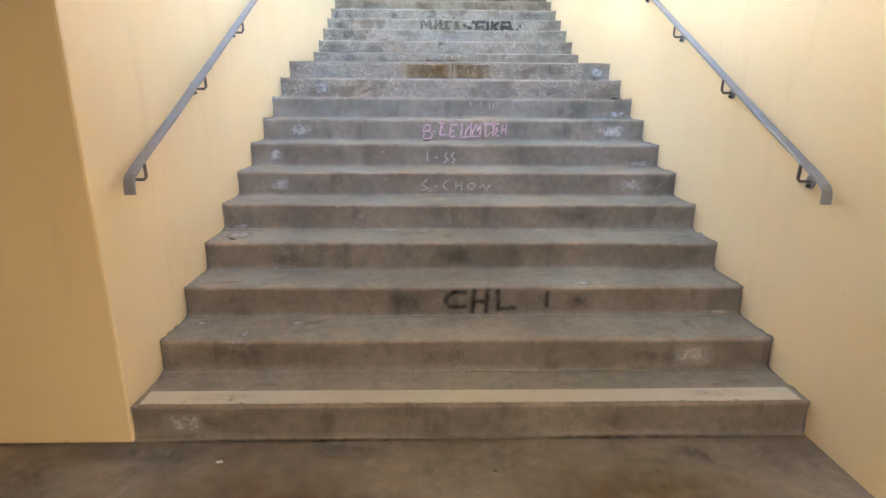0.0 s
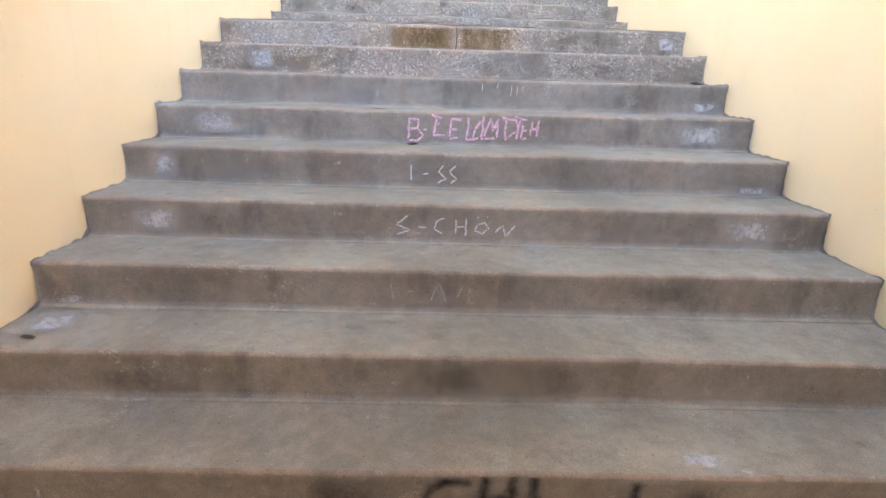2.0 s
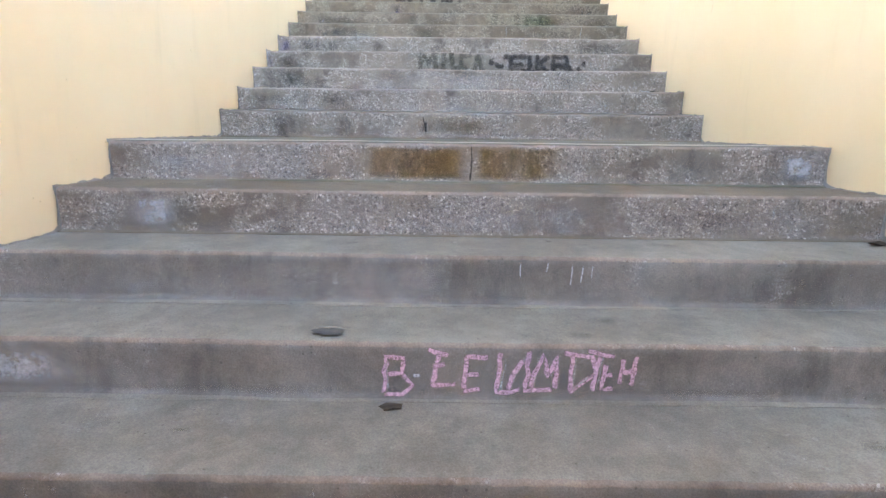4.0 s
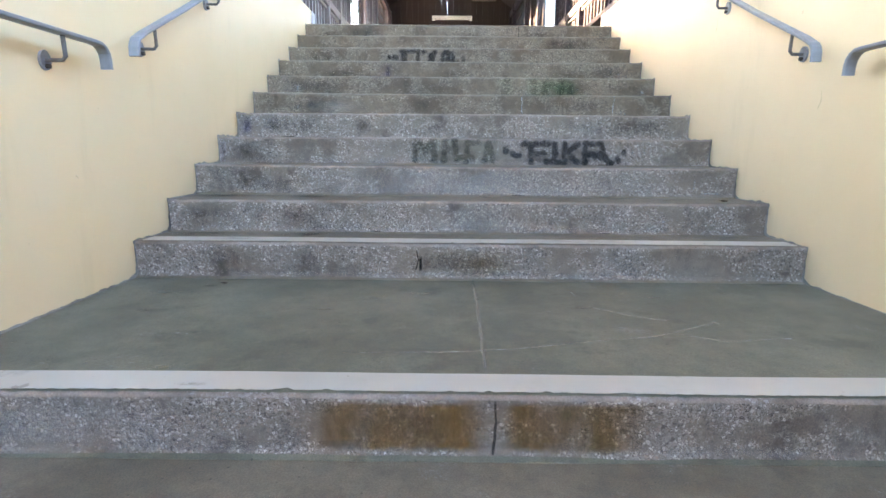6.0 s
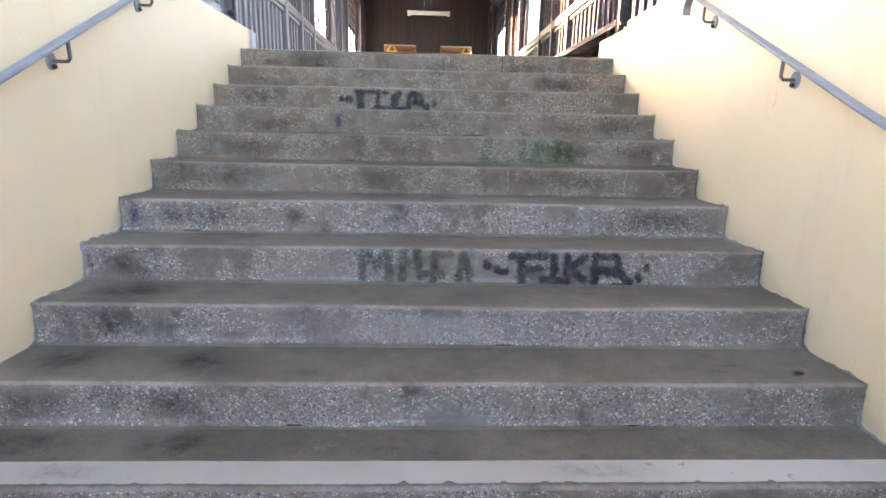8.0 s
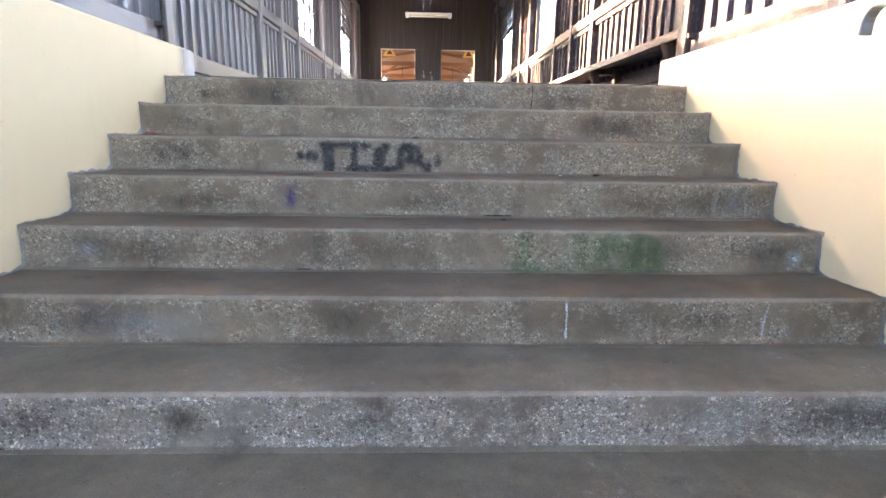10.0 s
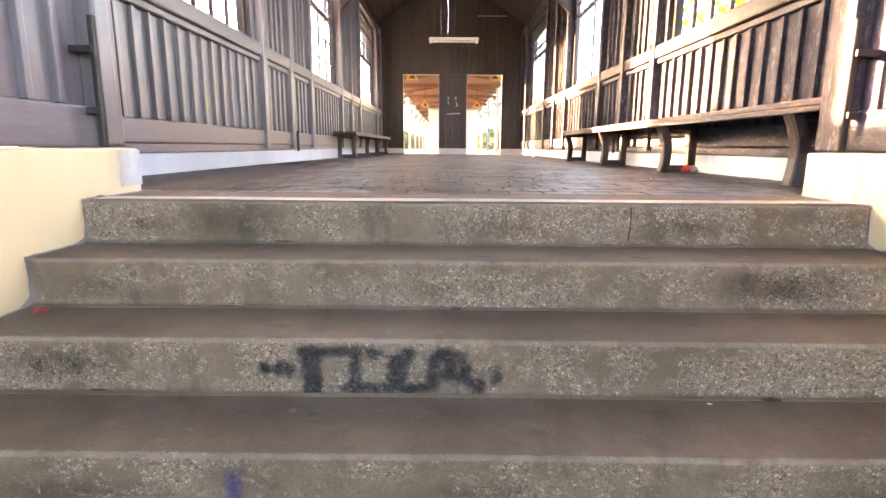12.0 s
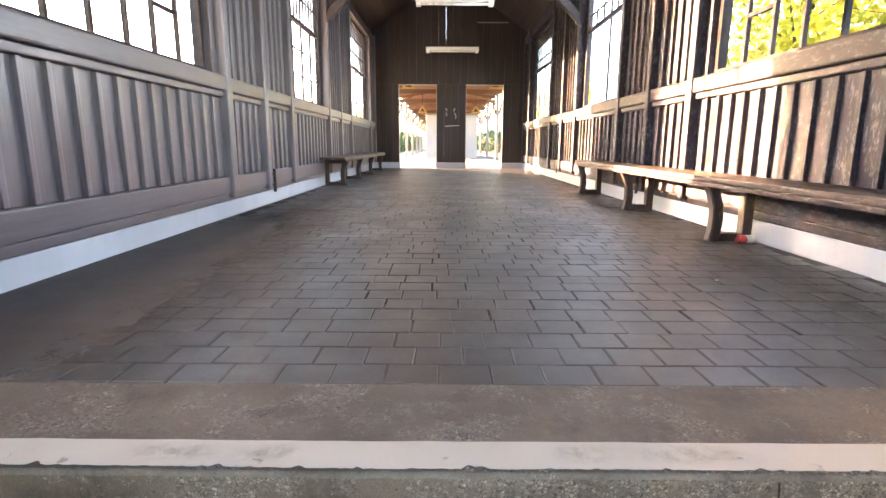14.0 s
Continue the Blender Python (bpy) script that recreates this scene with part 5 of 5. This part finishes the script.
for k, x0, x1, m in ((11, -0.43, 0.005, M_RUST), (11, 0.02, 0.40, M_RUST), (12, -0.25, 0.30, M_OIL), (16, -1.47, -1.38, M_SPRAY_BLUE), (15, -1.48, -1.44, M_SPRAY_BLUE), (19, -0.62, -0.56, M_SPRAY_BLUE),
                     (10, -1.23, -1.06, M_LIMEPATCH), (8, -1.34, -1.06, M_LIMEPATCH), (6, -1.34, -1.08, M_LIMEPATCH), (8, 1.05, 1.43, M_LIMEPATCH), (6, 1.02, 1.35, M_LIMEPATCH), (11, 1.27, 1.47, M_LIMEPATCH), (7, -1.40, -1.24, M_LIMEPATCH),
                     (3, -0.46, -0.17, M_GRIME_RUN), (3, 0.50, 0.72, M_GRIME_RUN), (4, -0.24, 0.10, M_SMUT), (4, 0.11, 0.42, M_SMUT), (12, -0.84, -0.64, M_GRIME_RUN), (12, -1.25, -0.9, M_GRIME_RUN),
                     (13, -0.96, -0.69, M_GRIME_RUN), (13, -1.45, -1.15, M_GRIME_RUN), (14, -1.36, -1.05, M_GRIME_RUN), (16, -1.44, -0.82, M_GRIME_RUN), (16, -0.72, -0.58, M_GRIME_RUN), (16, 0.86, 1.42, M_GRIME_RUN), (18, 1.1, 1.46, M_GRIME_RUN),
                     (19, 1.04, 1.47, M_GRIME_RUN), (17, -1.32, -0.85, M_GRIME_RUN), (15, -1.44, -1.2, M_GRIME_RUN), (18, -1.4, -0.9, M_SMUT), (22, -1.3, -0.6, M_SMUT), (21, 0.7, 1.3, M_SMUT), (20, -1.4, -1.0, M_GRIME_RUN), (2, -1.1, -0.5, M_SMUT),
                     (2, 0.95, 1.25, M_LIMEPATCH), (1, -1.40, -1.15, M_LIMEPATCH), (10, -0.85, 0.1, M_SPECKLE), (10, -0.1, 0.8, M_SPECKLE), (10, 0.6, 1.46, M_SPECKLE), (9, -0.75, -0.25, M_SPECKLE), (9, -0.26, -0.08, M_SPECKLE), (11, -1.45, -0.5, M_SPECKLE), (14, -0.9, 0.6, M_SPECKLE)):
    riser_mark(k, x0, x1, 0.01, 0.15, m)
for k in range(4, 16):
    riser_mark(k, -1.46, 1.46, 0.008, 0.04, M_FOOT, "lime_line")
for k in range(1, 23):
    for slot in range(0 if k in (3, 15, 20) else 3):
        x = -1.42 + 0.96 * slot + rnd.uniform(0.0, 0.3)
        w = rnd.uniform(0.1, 0.62)
        riser_mark(k, x, min(1.46, x + w), rnd.uniform(0.0, 0.04), rnd.uniform(0.10, 0.155), rnd.choice((M_SMUT, M_LIMESTAIN, M_SCUFF) if k < 18 else (M_SMUT, M_SMUT_WARM, M_SMUT_WARM)))
    d = (NOSE.get(k + 1, 10.25) - NOSE[k])
    for _ in range(3 if k not in (11,) else 14):
        x = rnd.uniform(-1.4, 1.2)
        y = NOSE[k] + rnd.uniform(0.02, d - 0.12)
        w = rnd.uniform(0.03, 0.16)
        tread_mark(k, x, x + w, y, min(y + rnd.uniform(0.02, 0.08), NOSE[k] + d - 0.02), rnd.choice((M_SCUFF, M_SCUFF, M_SMUT)))


# single scuffs, chips and lime spots on the lower flight
for k, x0, x1, y0, y1, m in ((3, -1.04, -0.95, 3.31, 3.36, M_CHALK_FAINT), (3, 0.53, 0.71, 3.05, 3.135, M_LIMEPATCH), (2, -1.42, -1.31, 2.90, 2.99, M_LIMEPATCH), (2, -0.96, -0.79, 2.90, 2.97, M_LIMEPATCH), (2, -1.16, -1.08, 2.76, 2.86, M_LIMEPATCH),
                             (2, 1.10, 1.19, 2.82, 3.0, M_SCUFF), (4, -1.45, -1.25, 3.42, 3.62, M_LIMEPATCH), (11, -1.12, -1.05, 6.52, 6.57, M_SMUT), (11, -0.45, -0.33, 6.36, 6.40, M_SCUFF),
                             (12, -0.98, -0.62, 6.82, 7.02, M_GRIME_RUN), (13, -0.98, -0.66, 7.04, 7.33, M_GRIME_RUN), (14, -1.42, -0.95, 7.36, 7.64, M_GRIME_RUN), (12, -1.46, -1.05, 6.83, 7.01, M_GRIME_RUN), (13, -1.47, -1.1, 7.05, 7.33, M_GRIME_RUN)):
    tread_mark(k, x0, x1, y0, y1, m)
for k, x0, x1, z0, z1, m in ((3, -1.122, -1.108, 0.05, 0.11, M_CHALK_FAINT), (3, 1.30, 1.46, 0.0, 0.03, M_LIMEPATCH), (4, 1.05, 1.10, 0.03, 0.11, M_SCUFF), (9, 1.27, 1.47, 0.0, 0.08, M_LIMEPATCH), (7, 1.25, 1.46, 0.0, 0.05, M_LIMEPATCH),
                             (7, -0.952, -0.942, 0.09, 0.135, M_CHALK_FAINT), (7, -0.36, -0.352, 0.09, 0.15, M_CHALK_FAINT), (10, 1.075, 1.095, 0.05, 0.13, M_CHALK_FAINT), (14, 1.25, 1.47, 0.018, 0.03, M_CHALK_FAINT), (14, 1.255, 1.268, 0.02, 0.12, M_CHALK_FAINT), (12, -0.225, -0.21, 0.03, 0.11, M_CRACK), (5, -1.46, -1.3, 0.0, 0.05, M_LIMEPATCH)):
    riser_mark(k, x0, x1, z0, z1, m, "scuff")


# open gaps along the foot of the upper risers
gap = random.Random(9)
for k in range(12, 23):
    for slot in range(2):
        x = -1.3 + 1.4 * slot + gap.uniform(0.0, 0.9)
        riser_mark(k, x, x + gap.uniform(0.06, 0.22), 0.004, gap.uniform(0.008, 0.012), M_CRACK, "open_joint")


# splashes of white paint near the walls, and grime trodden into the upper stripe
for k in range(1, 23):
    d = NOSE.get(k + 1, 10.2) - NOSE[k]
    for _ in range(9 if k < 12 else 5):
        x = rnd.choice((-1, 1)) * (1.44 - abs(rnd.gauss(0, 0.35)))
        w = rnd.uniform(0.008, 0.03)
        if rnd.random() < 0.6:
            z = rnd.uniform(0.01, 0.12)
            riser_mark(k, x, x + w, z, z + rnd.uniform(0.008, 0.03), M_SPECK, "paint_speck")
        else:
            y = NOSE[k] + rnd.uniform(0.13, d - 0.05)
            tread_mark(k, x, x + w, y, y + rnd.uniform(0.01, 0.03), M_SPECK, "paint_speck")
for k, spans in ((22, ((-0.86, -0.58), (-0.62, -0.40), (0.10, 0.28), (0.24, 0.62), (1.0, 1.3))), (12, ((-1.2, -0.9), (0.3, 0.7))), (1, ((-1.3, -0.9), (0.9, 1.3)))):
    for a, b in spans:
        mark("grime", ((a, NOSE[k] + 0.016, k * RISE + 0.0095), (b, NOSE[k] + 0.016, k * RISE + 0.0095), (b, NOSE[k] + 0.112, k * RISE + 0.0095), (a, NOSE[k] + 0.112, k * RISE + 0.0095)), M_GRIME, STEP[k])


def ground_mark(name, x0, x1, y0, y1, z, mat, label):
    return tagged(mark(name, ((x0, y0, z), (x1, y0, z), (x1, y1, z), (x0, y1, z)), mat), label, "stain")


ground_mark("damp_stain", -1.4, -0.2, 1.55, 2.36, 0.003, M_OIL, "brown damp stain on the underpass floor")
ground_mark("damp_stain", 0.0, 1.3, 1.6, 2.4, 0.004, M_OIL, "brown damp stain on the underpass floor")
M_MORTAR_PATCH = soft_mark("grey_mortar_smear", (0.20, 0.187, 0.172), 0.7, 0.85, 16.0, (0.0, 0.8), fuzz=0.4)
M_FOOT_DIRT = soft_mark("black_dirt_line", (0.035, 0.030, 0.026), 0.8, 0.75, 22.0, (0.0, 0.9), fuzz=0.3)
ground_mark("dirt_line", -1.6, 0.1, 2.385, 2.425, 0.006, M_FOOT_DIRT, "black dirt along the foot of the stairs")
ground_mark("dirt_line", -0.1, 1.48, 2.385, 2.425, 0.007, M_FOOT_DIRT, "black dirt along the foot of the stairs")
ground_mark("dirt_line", -3.4, -1.5, 2.375, 2.42, 0.006, M_FOOT_DIRT, "black dirt along the foot of the yellow wall")
ground_mark("mortar_patch", -1.75, -1.0, 2.25, 2.41, 0.0045, M_MORTAR_PATCH, "grey mortar smear at the foot of the stairs")


def crumbs():
    r = random.Random(77)
    verts, faces = [], []
    for _ in range(150):
        x, y = r.uniform(-2.2, 1.4), 2.415 - abs(r.gauss(0, 0.03)) - (0.3 * r.random() if r.random() < 0.15 else 0)
        q = r.uniform(0.002, 0.006)
        n = len(verts)
        verts += [(x - q, y - q, 0.0), (x + q, y - q * 0.6, 0.0), (x + q * 0.7, y + q, 0.0), (x - q * 0.8, y + q * 0.7, 0.0), (x, y, q * 1.3)]
        faces += [(n, n + 1, n + 4), (n + 1, n + 2, n + 4), (n + 2, n + 3, n + 4), (n + 3, n, n + 4)]
    me = bpy.data.meshes.new("crumbs")
    me.from_pydata(verts, [], faces)
    me.materials.append(M_EDGE)
    tagged(new("crumbs", me), "loose mortar crumbs along the foot of the stairs", "crumbs", kind="stuff")


crumbs()
ground_mark("mortar_patch", -0.72, -0.38, 2.27, 2.40, 0.005, M_MORTAR_PATCH, "grey mortar patch at the foot of the stairs")
ground_mark("dark_stain", -2.1, -1.6, 2.0, 2.35, 0.004, M_SMUT, "dark smear on the underpass floor")
ground_mark("dark_stain", 0.75, 1.05, 2.2, 2.38, 0.006, M_SMUT, "dark smear on the underpass floor")


M_DUST = soft_mark("grey_trodden_dust", (0.070, 0.064, 0.060), 0.92, 0.3, 4.0, (0.0, 0.8), rough=0.62, fuzz=0.8)
tagged(mark("floor_dust_film", ((-2.9, 10.29, FLOOR + 0.0045), (-0.55, 10.29, FLOOR + 0.0045), (-1.0, 16.5, FLOOR + 0.0045), (-2.9, 16.5, FLOOR + 0.0045)), M_DUST, uvs=((0, 0.35), (1, 0.35), (1, 1), (0, 1))), "grey trodden dust filling the joints of the paving", "dust", kind="structure")


def scrap(x, y, z, size, mat, name, label, seed):
    """A crumpled scrap or dry leaf lying on a surface; the grey ones lie flat."""
    lift = 0.2 if mat is M_LITTER_G else 1.0
    r = random.Random(seed)
    bm = bmesh.new()
    ring = [bm.verts.new((x + size * math.cos(a) * r.uniform(0.5, 1.1), y + size * 0.6 * math.sin(a) * r.uniform(0.5, 1.1), z + r.uniform(0.002, 0.3 * size * lift))) for a in np.linspace(0, 6.28, 9, endpoint=False)]
    c = bm.verts.new((x, y, z + size * 0.35 * lift))
    c2 = bm.verts.new((x, y, z))
    for i in range(9):
        bm.faces.new((ring[i], ring[(i + 1) % 9], c))
        bm.faces.new((ring[(i + 1) % 9], ring[i], c2))
    return tagged(obj(name, bm, mat), label, "litter", "litter on the floor")


M_LITTER_G = plain("grey_dry_leaf", (0.11, 0.104, 0.094), 0.8)
for i, (x, y, z, sz, m, nm, lb) in enumerate((
        (-1.07, 2.27, 0.0, 0.022, M_LITTER_W, "paper_scrap", "small white paper scrap on the underpass floor"), (-0.225, 4.585, 1.12, 0.036, M_LITTER_D, "dry_leaf", "dark dry leaf on a concrete step"),
        (1.41, 5.16, 1.44, 0.055, M_LITTER_D, "dry_leaf", "dark dry leaf in the corner of a step"), (-0.076, 9.532, 3.202, 0.026, M_LITTER_D, "dry_leaf", "curled dark leaf on a concrete step"),
        (-1.40, 9.48, 3.202, 0.04, M_RED, "red_wrapper", "crumpled red wrapper on a concrete step"), (-1.357, 3.417, 0.642, 0.034, M_LITTER_D, "dry_leaf", "dark dry leaf on a concrete step"),
        (-1.05, 6.60, 1.762, 0.018, M_LITTER_D, "pebble", "small dark crumb on the landing"), (0.30, 8.86, 2.882, 0.02, M_LITTER_D, "twig", "short dark twig on a concrete step"),
        (2.11, 12.55, 3.522, 0.03, M_CAN, "foil_scrap", "silvery foil scrap under the bench"),
        (-0.40, 4.69, 1.283, 0.055, M_LITTER_G, "dry_leaf", "flat grey leaf on the edge of a step"), (0.06, 2.20, 0.0, 0.012, M_LITTER_D, "pebble", "small dark crumb on the underpass floor"), (1.30, 7.10, 2.082, 0.03, M_LITTER_D, "dry_leaf", "dark dry leaf on a concrete step"), (0.788, 9.234, 3.042, 0.03, M_LITTER_D, "dry_leaf", "curled dark leaf at the foot of a step"), (0.611, 9.211, 3.042, 0.01, M_LITTER_W, "paper_scrap", "tiny white paper scrap on a concrete step"), (1.28, 11.5, 3.521, 0.012, M_LITTER_W, "paper_scrap", "tiny white paper scrap on the hall floor"))):
    scrap(x, y, z, sz, m, nm, lb, 40 + i)

M_CAN_RED = plain("red_can_paint", (0.50, 0.05, 0.04), 0.35, 0.0, 0.5, 25.0)
can = empty("crushed_can", "crushed red and silver drink can beside the bench leg", "litter", "litter on the floor")
for nm, x0, x1, m in (("can_body", 1.955, 2.015, M_CAN_RED), ("can_end", 2.016, 2.075, M_CAN)):
    bm = sweep(bmesh.new(), [(x0 + (x1 - x0) * i / 4, 12.555, FLOOR + 0.033 - 0.004 * (i % 2)) for i in range(5)], [(0.034 * math.cos(a) * (0.85 + 0.15 * math.sin(3 * a)), 0.031 * math.sin(a)) for a in np.linspace(0, 2 * math.pi, 12, endpoint=False)], (0, 1, 0))
    part(nm, bm, m, can)

FACE[0] = Vector((-1, 0, 0))
for y, z in ((6.757, 2.545), (7.74, 3.06)):
    dr = empty("paint_drip", "thin ochre paint drip on the yellow wall", "paint drip")
    bm = bmesh.new()
    ribbon(bm, bm.loops.layers.uv.new("uv"), [(HALF - 0.004, y, z + 0.05), (HALF - 0.004, y - 0.006, z), (HALF - 0.004, y + 0.012, z - 0.03)], 0.010)
    part("stroke", bm, M_OIL, dr)

FACE[0] = Vector((0, -1, 0))
scribble = empty("chalk_scribble", "pale chalk scribbles on the dark gable wall", "graffiti")
for st in ([(-0.10, 5.20), (-0.06, 5.12)], [(-0.11, 5.08), (-0.05, 5.02), (-0.09, 4.98)], [(0.16, 5.2), (0.12, 5.1)], [(0.15, 5.06), (0.20, 4.98), (0.16, 4.9)], [(-0.12, 4.70), (0.30, 4.72)]):
    bm = bmesh.new()
    ribbon(bm, bm.loops.layers.uv.new("uv"), [(x, GABLE_Y - 0.012, z) for x, z in st], 0.034)
    part("stroke", bm, M_CHALK_WHITE, scribble)

# ---- floor bricks, nearest last ----
BL, BW = 0.160, 0.1435


def brick_mesh():
    bm = bmesh.new()
    a, b, h = BL / 2 - 0.0035, BW / 2 - 0.003, 0.03
    c = 0.0025
    top = [bm.verts.new(p) for p in ((-a + c, -b + c, 0), (a - c, -b + c, 0), (a - c, b - c, 0), (-a + c, b - c, 0))]
    mid = [bm.verts.new(p) for p in ((-a, -b, -c), (a, -b, -c), (a, b, -c), (-a, b, -c))]
    bot = [bm.verts.new(p) for p in ((-a, -b, -h), (a, -b, -h), (a, b, -h), (-a, b, -h))]
    bm.faces.new(top)
    for u, v in ((top, mid), (mid, bot)):
        for j in range(4):
            bm.faces.new((u[j], v[j], v[(j + 1) % 4], u[(j + 1) % 4]))
    me = bpy.data.meshes.new("brick")
    bmesh.ops.recalc_face_normals(bm, faces=bm.faces)
    bm.to_mesh(me)
    bm.free()
    me.materials.append(M_BRICK)
    return me


BRICK = brick_mesh()
tv = [tuple(v.co) for v in BRICK.vertices]
tf = [tuple(p.vertices) for p in BRICK.polygons]
rnd = random.Random(11)
rest_v, rest_f = [], []
made = 0
for r in range(int((GABLE_Y - 10.285) / BW)):
    y = 10.285 + (r + 0.5) * BW
    off = rnd.uniform(0, BL)
    n = int(4.3 / BL)
    for i in range(n + 1):
        x = -2.13 + off - BL / 2 + i * BL
        if x < -2.06 or x > 2.10:
            continue
        m = pose(x + rnd.gauss(0, 0.002), y + rnd.gauss(0, 0.0015), FLOOR - 0.001 + rnd.gauss(0, 0.0007), rnd.gauss(0, 0.2), rnd.gauss(0, 0.2), rnd.gauss(0, 0.5))
        if made < 300:
            b = new("brick", BRICK)
            b.parent = floor
            b.matrix_basis = m
            made += 1
        else:
            k = len(rest_v)
            rest_v += [tuple(m @ Vector(v)) for v in tv]
            rest_f += [tuple(k + q for q in f) for f in tf]
me = bpy.data.meshes.new("far_bricks")
me.from_pydata(rest_v, [], rest_f)
me.materials.append(M_BRICK)
fb = new("far_bricks", me)
fb.parent = floor
fb["kind"] = "stuff"
